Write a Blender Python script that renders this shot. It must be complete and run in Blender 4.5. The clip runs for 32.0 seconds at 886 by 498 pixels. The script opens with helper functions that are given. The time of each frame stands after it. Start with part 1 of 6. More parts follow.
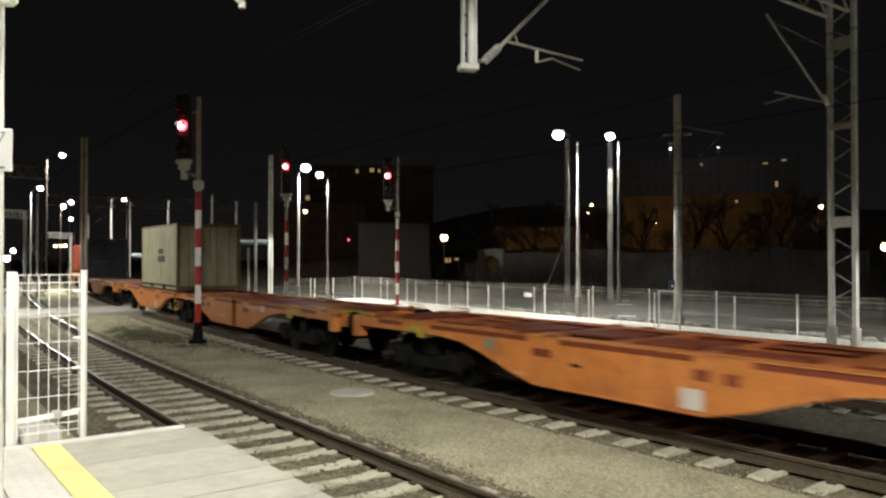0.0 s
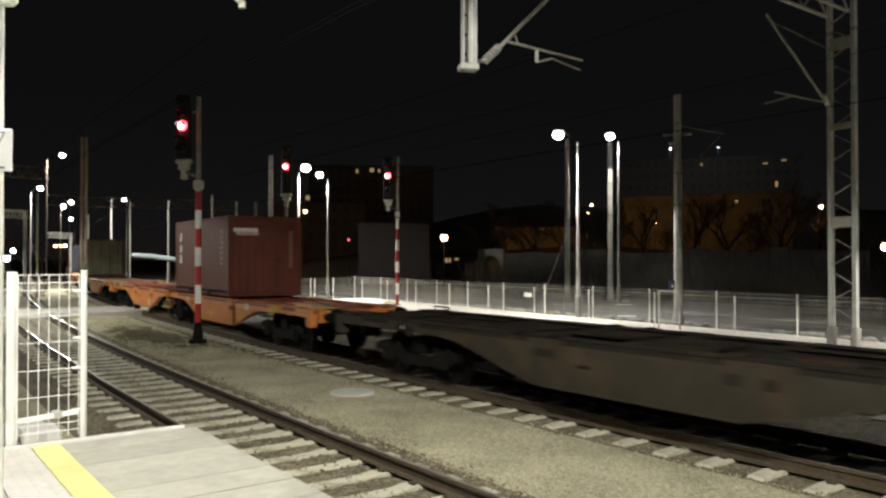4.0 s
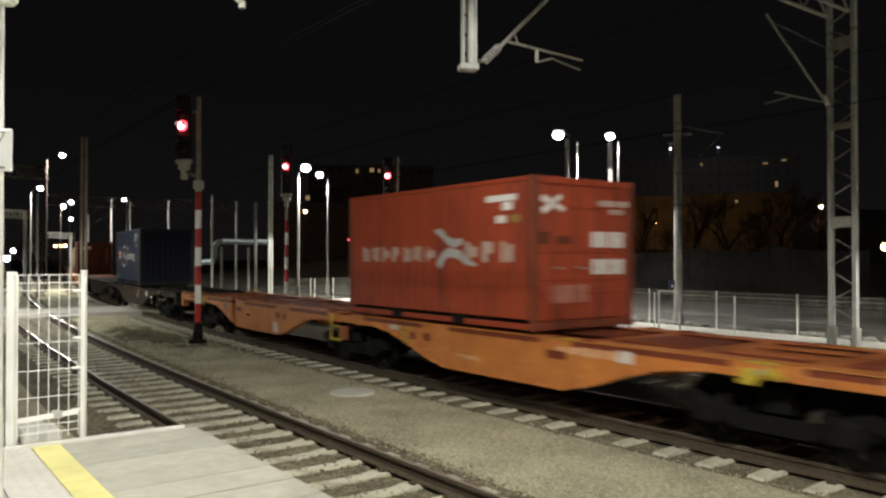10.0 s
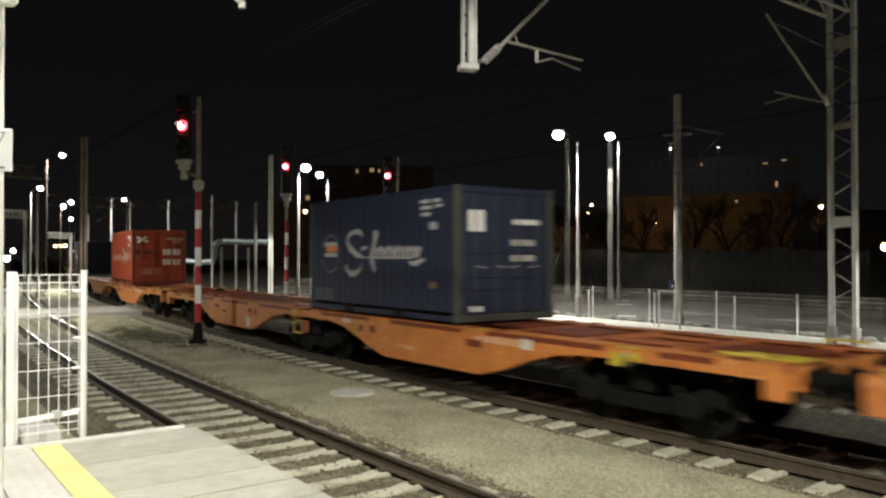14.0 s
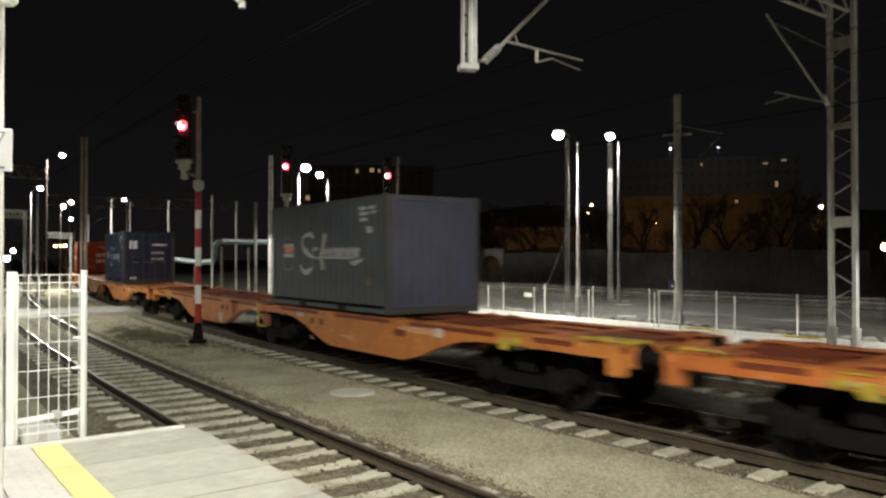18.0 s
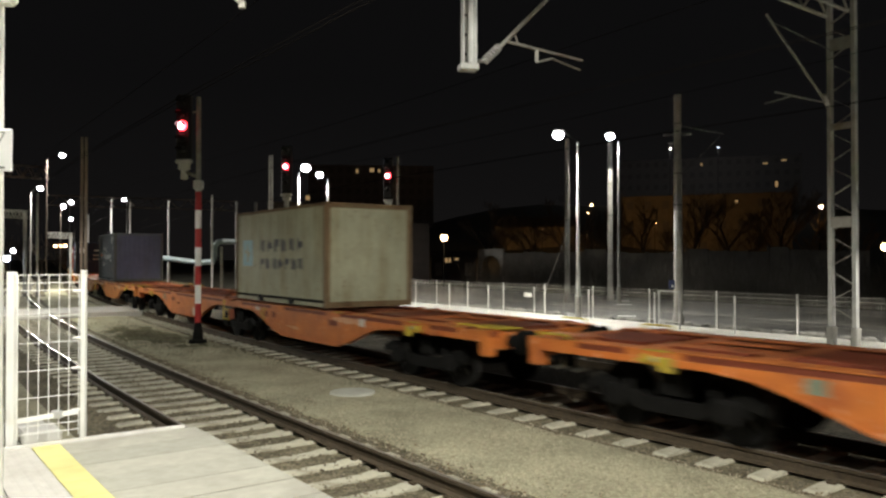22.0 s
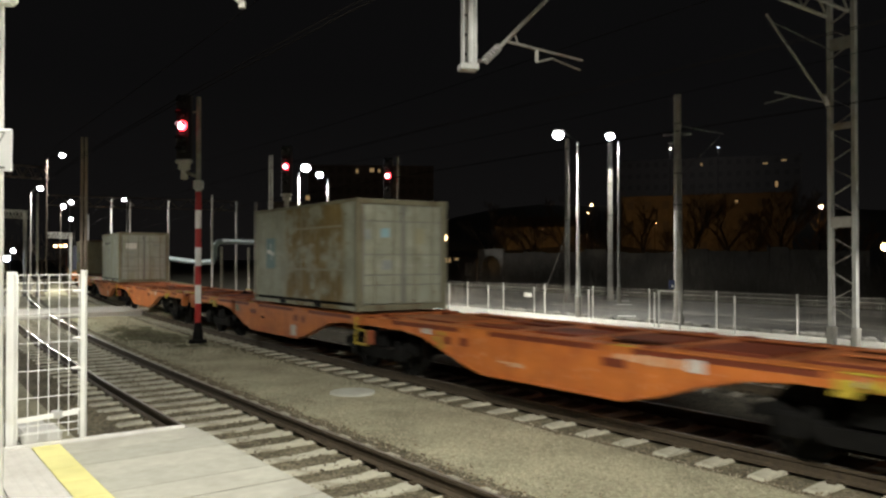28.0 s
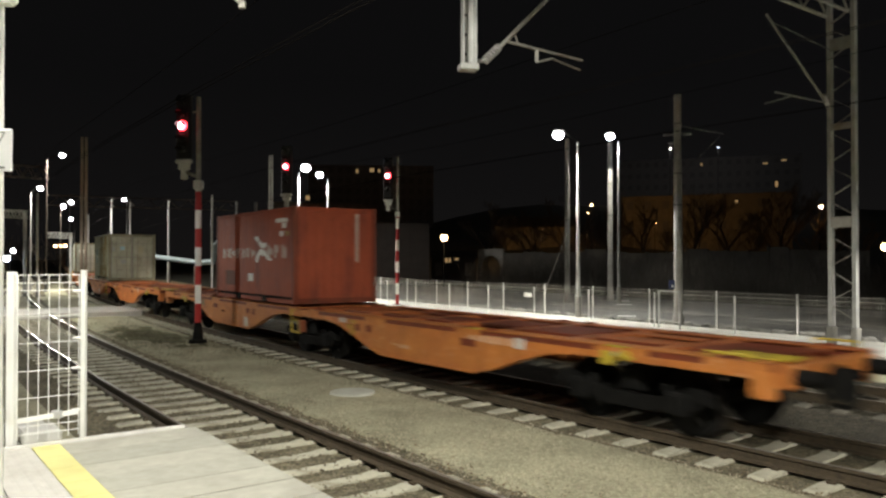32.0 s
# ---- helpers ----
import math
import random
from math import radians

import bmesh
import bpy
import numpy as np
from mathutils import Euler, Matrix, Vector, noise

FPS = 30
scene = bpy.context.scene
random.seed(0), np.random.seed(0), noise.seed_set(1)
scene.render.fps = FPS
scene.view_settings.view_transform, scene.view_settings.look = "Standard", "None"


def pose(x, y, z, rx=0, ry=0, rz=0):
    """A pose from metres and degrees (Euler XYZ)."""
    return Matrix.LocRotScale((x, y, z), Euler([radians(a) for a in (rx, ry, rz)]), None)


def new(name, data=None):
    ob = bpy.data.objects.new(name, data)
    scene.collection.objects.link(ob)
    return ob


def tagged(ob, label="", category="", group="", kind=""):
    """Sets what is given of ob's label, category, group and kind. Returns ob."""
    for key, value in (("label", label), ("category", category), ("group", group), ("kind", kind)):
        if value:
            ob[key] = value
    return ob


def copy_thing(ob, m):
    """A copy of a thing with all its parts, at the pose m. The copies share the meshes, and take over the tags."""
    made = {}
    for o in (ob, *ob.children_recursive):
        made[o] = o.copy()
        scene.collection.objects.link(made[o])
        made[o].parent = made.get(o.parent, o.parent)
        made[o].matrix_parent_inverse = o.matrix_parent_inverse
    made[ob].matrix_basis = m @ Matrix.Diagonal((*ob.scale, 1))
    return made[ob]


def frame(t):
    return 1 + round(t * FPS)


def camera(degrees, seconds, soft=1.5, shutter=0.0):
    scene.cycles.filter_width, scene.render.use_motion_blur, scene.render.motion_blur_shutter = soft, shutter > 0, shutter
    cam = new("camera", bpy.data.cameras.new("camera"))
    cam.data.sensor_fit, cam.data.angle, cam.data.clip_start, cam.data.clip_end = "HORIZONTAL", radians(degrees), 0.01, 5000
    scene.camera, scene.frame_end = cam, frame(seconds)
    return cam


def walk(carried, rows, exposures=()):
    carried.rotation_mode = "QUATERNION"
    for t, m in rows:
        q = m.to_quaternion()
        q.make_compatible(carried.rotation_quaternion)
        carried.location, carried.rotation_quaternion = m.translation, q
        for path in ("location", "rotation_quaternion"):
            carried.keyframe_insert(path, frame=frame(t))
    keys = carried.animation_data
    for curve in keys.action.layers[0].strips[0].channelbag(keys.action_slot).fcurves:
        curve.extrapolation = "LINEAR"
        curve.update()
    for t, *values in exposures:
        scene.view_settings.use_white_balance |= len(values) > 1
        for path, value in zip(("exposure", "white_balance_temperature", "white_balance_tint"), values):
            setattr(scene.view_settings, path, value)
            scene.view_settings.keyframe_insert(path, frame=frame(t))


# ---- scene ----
# ---- camera ----
cam = camera(59.98, 32.0, 2.4, 0.9)
EYE = 2.414
STAND = pose(0, 0, EYE, 90.766, 0, 0)
walk(cam, [(0.0, STAND), (32.0, STAND)], exposures=[
    (0.0, 0.32), (1.0, 0.32), (2.0, 0.22), (3.0, 0.32), (8.7, 0.32), (9.0, 0.25), (9.5, 0.12), (10.0, 0.07), (10.5, 0.17), (11.2, 0.3), (19.8, 0.32), (20.5, 0.12),
    (21.0, 0.07), (21.5, 0.16), (22.0, 0.28), (22.5, 0.17), (23.0, 0.04), (24.0, 0.14), (25.0, 0.29), (26.5, 0.24), (28.0, 0.12), (29.0, 0.26), (30.0, 0.17), (31.0, 0.12), (32.0, 0.24)])

# ---- line of the tracks: an arc that straightens far off ----
HEAD = radians(127.777)
DX, DY = math.cos(HEAD), math.sin(HEAD)
RX, RY = DY, -DX
BEND, NEAR, ARC_END = 0.002572, 4.471, 75.0
TRAIN, THIRD = 5.40, 10.10


def along(s, n=0.0):
    """Plan place and heading at s metres along the near track, n metres to its far side."""
    a = min(s, ARC_END)
    th = BEND * a
    u, v = math.sin(th) / BEND, (1 - math.cos(th)) / BEND
    c, k = math.cos(th), math.sin(th)
    if s > ARC_END:
        u, v = u + (s - ARC_END) * c, v + (s - ARC_END) * k
    u, v = u - k * n, v + c * n + NEAR
    return DX * u + RX * v, DY * u + RY * v, HEAD - th


def at(s, n=0.0, z=0.0):
    x, y, _ = along(s, n)
    return Vector((x, y, z))


def on_line(s, n=0.0, z=0.0, turn=0.0):
    """A pose whose x runs along the line and whose y points to the near side."""
    x, y, h = along(s, n)
    return Matrix.Translation((x, y, z)) @ Matrix.Rotation(h + radians(turn), 4, "Z")


# ---- world and lamps ----
world = bpy.data.worlds.new("night")
scene.world = world
world.use_nodes = True
# night sky: the town's glow fades from the horizon upwards
wn = world.node_tree.nodes
wl = world.node_tree.links
wco, wsep, wramp = wn.new("ShaderNodeTexCoord"), wn.new("ShaderNodeSeparateXYZ"), wn.new("ShaderNodeValToRGB")
wl.new(wco.outputs["Generated"], wsep.inputs[0])
wl.new(wsep.outputs["Z"], wramp.inputs[0])
for spot, tone in ((0.0, (0.0058, 0.0053, 0.0051)), (0.09, (0.0045, 0.0042, 0.0042)), (0.22, (0.0033, 0.0032, 0.0033)), (1.0, (0.0026, 0.0026, 0.0028))):
    stop = wramp.color_ramp.elements[0] if spot == 0 else wramp.color_ramp.elements[-1] if spot == 1 else wramp.color_ramp.elements.new(spot)
    stop.color = (*tone, 1)
wl.new(wramp.outputs[0], wn["Background"].inputs[0])
wn["Background"].inputs[1].default_value = 1.0


def lamp(name, place, power, colour, size=0.35, kind="AREA", spread=175, blend=0.12):
    data = bpy.data.lights.new(name, kind)
    data.energy, data.color = power, colour
    if kind == "AREA":
        data.shape, data.size, data.spread = "DISK", size, radians(spread)
    else:
        data.shadow_soft_size = size
        if kind == "SPOT":
            data.spot_size, data.spot_blend = radians(spread), blend
    ob = new(name, data)
    ob.matrix_world = Matrix.Translation(place)
    return ob


WHITE_LED, SODIUM = (1.0, 0.975, 0.885), (1.0, 0.52, 0.16)
# ---- materials ----


def surf(name, c1, c2=None, scale=4.0, rough=0.7, metal=0.0, bump=0.0, bscale=30.0, stain=None, sscale=0.6, samount=0.5, vary=0.0, spec=0.5, stretch=None, streak=None, chips=None, grime=0.0, zone=None):
    """Painted or bare surface: fine grain between two colours, stains at a larger scale, relief.
    streak, chips: (colour, amount) of run-down dirt and of small flaked spots; zone: the stretch of x that the stains keep to."""
    m = bpy.data.materials.new(name)
    m.use_nodes = True
    nt = m.node_tree
    n, ln = nt.nodes, nt.links
    b = n["Principled BSDF"]
    b.inputs["Roughness"].default_value, b.inputs["Metallic"].default_value = rough, metal
    b.inputs["Specular IOR Level"].default_value = spec
    c2 = c2 or tuple(0.8 * v for v in c1)
    co = n.new("ShaderNodeTexCoord")
    src = co.outputs["Object"]
    if stretch:
        mp = n.new("ShaderNodeMapping")
        mp.inputs["Scale"].default_value = stretch
        ln.new(src, mp.inputs[0])
        src = mp.outputs[0]
    t = n.new("ShaderNodeTexNoise")
    t.inputs["Scale"].default_value, t.inputs["Detail"].default_value, t.inputs["Roughness"].default_value = scale, 6, 0.65
    ln.new(src, t.inputs["Vector"])
    r = n.new("ShaderNodeValToRGB")
    r.color_ramp.elements[0].position, r.color_ramp.elements[1].position = 0.32, 0.68
    r.color_ramp.elements[0].color, r.color_ramp.elements[1].color = (*c2, 1), (*c1, 1)
    ln.new(t.outputs[0], r.inputs[0])
    col = r.outputs[0]
    if stain:
        t2 = n.new("ShaderNodeTexNoise")
        t2.inputs["Scale"].default_value, t2.inputs["Detail"].default_value, t2.inputs["Roughness"].default_value = sscale, 8 if zone else 5, 0.68 if zone else 0.5
        ln.new(src, t2.inputs["Vector"])
        r2 = n.new("ShaderNodeValToRGB")
        r2.color_ramp.elements[0].position, r2.color_ramp.elements[1].position = (0.41, 0.53) if zone else (0.50, 0.68)
        r2.color_ramp.elements[0].color, r2.color_ramp.elements[1].color = (0, 0, 0, 1), (samount, samount, samount, 1)
        ln.new(t2.outputs[0], r2.inputs[0])
        fac = r2.outputs[0]
        if zone:
            sx = n.new("ShaderNodeSeparateXYZ")
            ln.new(co.outputs["Object"], sx.inputs[0])
            for lo, hi in ((zone[0] - 0.12, zone[0] + 0.12), (zone[1] + 0.08, zone[1] - 0.08)):
                win = n.new("ShaderNodeMapRange")
                win.inputs[1].default_value, win.inputs[2].default_value = lo, hi
                mul = n.new("ShaderNodeMath")
                mul.operation = "MULTIPLY"
                ln.new(sx.outputs[0], win.inputs[0])
                ln.new(fac, mul.inputs[0])
                ln.new(win.outputs[0], mul.inputs[1])
                fac = mul.outputs[0]
        mx = n.new("ShaderNodeMixRGB")
        mx.inputs[2].default_value = (*stain, 1)
        ln.new(fac, mx.inputs[0])
        ln.new(col, mx.inputs[1])
        col = mx.outputs[0]
    for extra, size, tall_, lo, hi in ((streak, 7.0, 0.06, 0.52, 0.74), (chips, 9.0, 1.0, 0.60, 0.66)):
        if extra:
            mp2 = n.new("ShaderNodeMapping")
            mp2.inputs["Scale"].default_value, mp2.inputs["Location"].default_value = (1, 1, tall_), (size, 2.0, 0.4)
            ln.new(co.outputs["Object"], mp2.inputs[0])
            t4 = n.new("ShaderNodeTexNoise")
            t4.inputs["Scale"].default_value, t4.inputs["Detail"].default_value, t4.inputs["Roughness"].default_value = size, 8, 0.6
            ln.new(mp2.outputs[0], t4.inputs["Vector"])
            m4 = n.new("ShaderNodeMapRange")
            m4.inputs[1].default_value, m4.inputs[2].default_value, m4.inputs[4].default_value = lo, hi, extra[1]
            ln.new(t4.outputs[0], m4.inputs[0])
            x4 = n.new("ShaderNodeMixRGB")
            x4.inputs[2].default_value = (*extra[0], 1)
            ln.new(m4.outputs[0], x4.inputs[0])
            ln.new(col, x4.inputs[1])
            col = x4.outputs[0]
    if grime:
        t5 = n.new("ShaderNodeTexNoise")
        t5.inputs["Scale"].default_value, t5.inputs["Detail"].default_value, t5.inputs["Roughness"].default_value = 2.3, 10, 0.75
        ln.new(co.outputs["Object"], t5.inputs["Vector"])
        m5 = n.new("ShaderNodeMapRange")
        m5.inputs[1].default_value, m5.inputs[2].default_value, m5.inputs[3].default_value, m5.inputs[4].default_value = 0.3, 0.7, 1 - grime, 1 + 0.6 * grime
        ln.new(t5.outputs[0], m5.inputs[0])
        h5 = n.new("ShaderNodeHueSaturation")
        ln.new(m5.outputs[0], h5.inputs["Value"])
        ln.new(col, h5.inputs["Color"])
        col = h5.outputs[0]
    if vary:
        oi = n.new("ShaderNodeObjectInfo")
        mr = n.new("ShaderNodeMapRange")
        mr.inputs[3].default_value, mr.inputs[4].default_value = 1 - vary, 1 + vary * 0.6
        ln.new(oi.outputs["Random"], mr.inputs[0])
        hs = n.new("ShaderNodeHueSaturation")
        ln.new(mr.outputs[0], hs.inputs["Value"])
        ln.new(col, hs.inputs["Color"])
        col = hs.outputs[0]
    ln.new(col, b.inputs["Base Color"])
    if bump:
        t3 = n.new("ShaderNodeTexNoise")
        t3.inputs["Scale"].default_value, t3.inputs["Detail"].default_value = bscale, 4
        ln.new(src, t3.inputs["Vector"])
        bp = n.new("ShaderNodeBump")
        bp.inputs["Strength"].default_value, bp.inputs["Distance"].default_value = bump, 0.02
        ln.new(t3.outputs[0], bp.inputs["Height"])
        ln.new(bp.outputs[0], b.inputs["Normal"])
    return m


def gravel(name, c1, c2, c3, size, bump, patchy=0.27):
    """Crushed stone: cells of their own colour with raised middles, patchy at a larger scale."""
    m = bpy.data.materials.new(name)
    m.use_nodes = True
    n, ln = m.node_tree.nodes, m.node_tree.links
    b = n["Principled BSDF"]
    b.inputs["Roughness"].default_value = 0.95
    b.inputs["Specular IOR Level"].default_value = 0.2
    co = n.new("ShaderNodeTexCoord")
    v = n.new("ShaderNodeTexVoronoi")
    v.inputs["Scale"].default_value = 1 / size
    ln.new(co.outputs["Object"], v.inputs["Vector"])
    r = n.new("ShaderNodeValToRGB")
    r.color_ramp.elements[0].color, r.color_ramp.elements[1].color = (*c1, 1), (*c2, 1)
    e = r.color_ramp.elements.new(0.5)
    e.color = (*c3, 1)
    sep = n.new("ShaderNodeSeparateColor")
    ln.new(v.outputs["Color"], sep.inputs[0])
    ln.new(sep.outputs[0], r.inputs[0])
    big = n.new("ShaderNodeTexNoise")
    big.inputs["Scale"].default_value, big.inputs["Detail"].default_value = 0.9, 6
    ln.new(co.outputs["Object"], big.inputs["Vector"])
    mr = n.new("ShaderNodeMapRange")
    mr.inputs[1].default_value, mr.inputs[2].default_value, mr.inputs[3].default_value, mr.inputs[4].default_value = 0.32, 0.66, 1 - patchy, 1 + patchy
    ln.new(big.outputs[0], mr.inputs[0])
    mul = n.new("ShaderNodeMixRGB")
    mul.blend_type, mul.inputs[0].default_value = "MULTIPLY", 1.0
    ln.new(r.outputs[0], mul.inputs[1])
    ln.new(mr.outputs[0], mul.inputs[2])
    ln.new(mul.outputs[0], b.inputs["Base Color"])
    bp = n.new("ShaderNodeBump")
    bp.inputs["Strength"].default_value, bp.inputs["Distance"].default_value, bp.invert = bump, size * 0.6, True
    ln.new(v.outputs["Distance"], bp.inputs["Height"])
    ln.new(bp.outputs[0], b.inputs["Normal"])
    return m


def glow(name, colour, power):
    m = bpy.data.materials.new(name)
    m.use_nodes = True
    b = m.node_tree.nodes["Principled BSDF"]
    b.inputs["Base Color"].default_value = (*colour, 1)
    b.inputs["Emission Color"].default_value = (*colour, 1)
    b.inputs["Emission Strength"].default_value = power
    return m


ORANGE = surf("orange_paint", (0.575, 0.212, 0.046), (0.48, 0.157, 0.034), 2.6, 0.45, 0, 0.15, 40, (0.30, 0.085, 0.03), 1.5, 0.55, 0.06, streak=((0.30, 0.10, 0.04), 0.45), chips=((0.72, 0.45, 0.28), 0.5), grime=0.22)
REDORANGE = surf("red_orange_paint", (0.58, 0.180, 0.033), (0.47, 0.130, 0.026), 2.6, 0.45, 0, 0.15, 40, (0.26, 0.065, 0.025), 1.5, 0.6, 0.06, streak=((0.28, 0.08, 0.03), 0.45), chips=((0.70, 0.42, 0.28), 0.5), grime=0.22)
DECK = surf("worn_deck_paint", (0.56, 0.185, 0.055), (0.40, 0.11, 0.035), 3.0, 0.44, 0, 0.25, 30, (0.16, 0.04, 0.02), 1.2, 0.8, 0.15, chips=((0.10, 0.04, 0.025), 0.5), grime=0.2)
REDDECK = surf("dark_red_deck_paint", (0.27, 0.060, 0.022), (0.18, 0.038, 0.016), 3.0, 0.5, 0, 0.25, 30, (0.08, 0.025, 0.015), 1.2, 0.7, 0.15, grime=0.2)
# red paint darkened to hold the shade of the wagon's recesses
RECESS_SHADE = surf("shaded_red_recess", (0.185, 0.034, 0.010), (0.12, 0.023, 0.008), 4.0, 0.6)
RUST = surf("brown_wagon_paint", (0.040, 0.033, 0.023), (0.025, 0.021, 0.015), 2.0, 0.75, 0, 0.25, 30, (0.075, 0.045, 0.025), 0.9, 0.6, spec=0.18)
RUST_DECK = surf("sooty_deck", (0.024, 0.020, 0.015), (0.014, 0.012, 0.010), 2.5, 0.8, 0, 0.3, 30, (0.05, 0.033, 0.018), 1.4, 0.6, spec=0.12)
# soot on running gear; also the painted shade in container slots and pockets
BLACK = surf("sooty_steel_and_shade", (0.011, 0.0105, 0.0095), (0.006, 0.0058, 0.0054), 6.0, 0.8, 0.0, 0.3, 40, spec=0.08)
TREAD = surf("worn_wheel_steel", (0.035, 0.033, 0.031), (0.018, 0.017, 0.016), 9.0, 0.6, 0.2, spec=0.25)
YELLOW = surf("yellow_paint", (0.52, 0.39, 0.03), (0.38, 0.28, 0.03), 6.0, 0.55, 0, 0.1, 40, (0.15, 0.10, 0.04), 3.0, 0.6)
YRUST = surf("rusty_yellow_paint", (0.29, 0.19, 0.04), (0.15, 0.09, 0.03), 9.0, 0.65)
SCUFF = surf("scuffed_pale_marking", (0.62, 0.40, 0.26), (0.54, 0.26, 0.11), 9.0, 0.6)
YWORN = surf("worn_ochre_yellow_paint", (0.46, 0.27, 0.04), (0.34, 0.16, 0.03), 8.0, 0.65)
PLATE = surf("whitish_data_plate", (0.62, 0.58, 0.52), (0.5, 0.46, 0.42), 20.0, 0.6, 0, 0, 1, (0.3, 0.15, 0.08), 4.0, 0.5)
GREENPLATE = surf("grey_green_plate", (0.20, 0.24, 0.17), (0.14, 0.17, 0.12), 12.0, 0.6)
GALV = surf("galvanised_steel", (0.56, 0.56, 0.53), (0.44, 0.44, 0.42), 8.0, 0.5, 0.2, 0.05, 60, (0.2, 0.2, 0.19), 2.0, 0.5)
DULL = surf("weathered_grey_steel", (0.40, 0.385, 0.34), (0.29, 0.28, 0.25), 5.0, 0.65, 0.1, 0.1, 50, (0.16, 0.10, 0.06), 2.0, 0.5)
WHITEP = surf("white_paint", (0.85, 0.85, 0.81), (0.78, 0.78, 0.74), 5.0, 0.5, 0, 0.05, 60, (0.5, 0.48, 0.42), 2.5, 0.4)
REDP = surf("signal_red_paint", (0.42, 0.022, 0.02), (0.33, 0.018, 0.016), 6.0, 0.5)
CONC = surf("pale_concrete", (0.46, 0.455, 0.38), (0.38, 0.37, 0.305), 7.0, 0.85, 0, 0.25, 60, (0.28, 0.26, 0.22), 1.1, 0.55, 0.08)
POLECONC = surf("grey_pole_concrete", (0.34, 0.33, 0.30), (0.25, 0.24, 0.22), 5.0, 0.85, 0, 0.2, 50, (0.15, 0.14, 0.12), 1.2, 0.5)
PALECONC = surf("pale_grey_green_concrete", (0.60, 0.61, 0.53), (0.50, 0.51, 0.44), 6.0, 0.85, 0, 0.2, 60, (0.36, 0.35, 0.27), 2.5, 0.5)
# darker sleeper tone for the third track
DARKSLEEPER = surf("dark_sleeper_concrete", (0.15, 0.135, 0.10), (0.09, 0.08, 0.06), 9.0, 0.9, 0, 0.3, 60, (0.05, 0.045, 0.035), 3.0, 0.7, 0.15)
SLEEPER = surf("sleeper_concrete", (0.61, 0.585, 0.455), (0.46, 0.44, 0.335), 9.0, 0.9, 0, 0.3, 60, (0.22, 0.19, 0.13), 3.0, 0.6, 0.15)
RAILSIDE = surf("rusty_rail", (0.084, 0.063, 0.039), (0.050, 0.039, 0.025), 12.0, 0.75, 0.0, 0.15, 60, spec=0.3)
RAILTOP = surf("polished_rail_head", (0.50, 0.46, 0.40), (0.36, 0.33, 0.28), 3.0, 0.32, 0.6)
YLINE = surf("yellow_tile", (0.74, 0.70, 0.29), (0.68, 0.63, 0.25), 8.0, 0.7, 0, 0.1, 50, (0.40, 0.36, 0.12), 2.0, 0.4, 0.05)
PAVER = surf("pale_paving", (0.60, 0.58, 0.53), (0.52, 0.50, 0.45), 9.0, 0.85, 0, 0.15, 60, (0.42, 0.40, 0.34), 1.2, 0.4, 0.06)
KERB = surf("white_edge_steel", (0.74, 0.73, 0.68), (0.62, 0.61, 0.56), 5.0, 0.6)
BALLAST = gravel("coarse_ballast", (0.10, 0.088, 0.056), (0.24, 0.21, 0.14), (0.16, 0.14, 0.092), 0.045, 0.9)
# darker ballast tone for the further tracks
DARKBED = gravel("dark_ballast", (0.035, 0.03, 0.022), (0.10, 0.088, 0.062), (0.06, 0.053, 0.038), 0.05, 0.9)
GRIT = gravel("beige_grit", (0.31, 0.292, 0.195), (0.49, 0.462, 0.315), (0.385, 0.365, 0.25), 0.035, 0.75, 0.19)
EARTH = surf("dark_earth_and_grass", (0.095, 0.09, 0.065), (0.055, 0.052, 0.038), 0.6, 0.95, 0, 0.6, 4.0, (0.09, 0.08, 0.055), 0.12, 0.6)
ASPHALT = surf("wet_asphalt", (0.085, 0.083, 0.08), (0.06, 0.059, 0.057), 6.0, 0.55, 0, 0.2, 60)
BARK = surf("bare_bark", (0.17, 0.13, 0.09), (0.11, 0.08, 0.055), 6.0, 0.9)
HOUSING = surf("dark_signal_housing", (0.014, 0.014, 0.014), (0.009, 0.009, 0.009), 8.0, 0.6)
MASTSTEEL = surf("brownish_mast_steel", (0.34, 0.285, 0.22), (0.25, 0.20, 0.155), 5.0, 0.7, 0.1, 0.1, 50)
WIREMAT = surf("tarnished_wire", (0.006, 0.005, 0.0045), (0.004, 0.0035, 0.003), 9.0, 0.9, spec=0.02)
BROWNSTEEL = surf("dull_brown_steel", (0.075, 0.058, 0.045), (0.045, 0.036, 0.03), 5.0, 0.75, 0.1, 0.1, 50)
DIMSTEEL = surf("dim_grey_steel", (0.17, 0.165, 0.15), (0.11, 0.105, 0.10), 5.0, 0.65, 0.1, 0.1, 50)
PORCELAIN = surf("grey_insulator", (0.35, 0.34, 0.32), (0.26, 0.25, 0.24), 10.0, 0.3)
PIPE = surf("pale_lagging_sheet", (0.27, 0.33, 0.34), (0.20, 0.25, 0.26), 4.0, 0.45, 0.3, 0.1, 30)
LENS = glow("white_led_lens", (0.93, 0.97, 1.0), 30.0)
REDGLOW = glow("red_signal_lens", (1.0, 0.035, 0.05), 14.0)
REDCORE = glow("red_signal_core", (1.0, 0.55, 0.6), 14.0)
SODGLOW = glow("sodium_lens", (1.0, 0.62, 0.30), 12.0)
WINGLOW = glow("lit_window", (1.0, 0.66, 0.30), 0.22)
DARKLENS = surf("unlit_lens", (0.03, 0.03, 0.03), (0.02, 0.02, 0.02), 9.0, 0.15)

# ---- mesh building ----


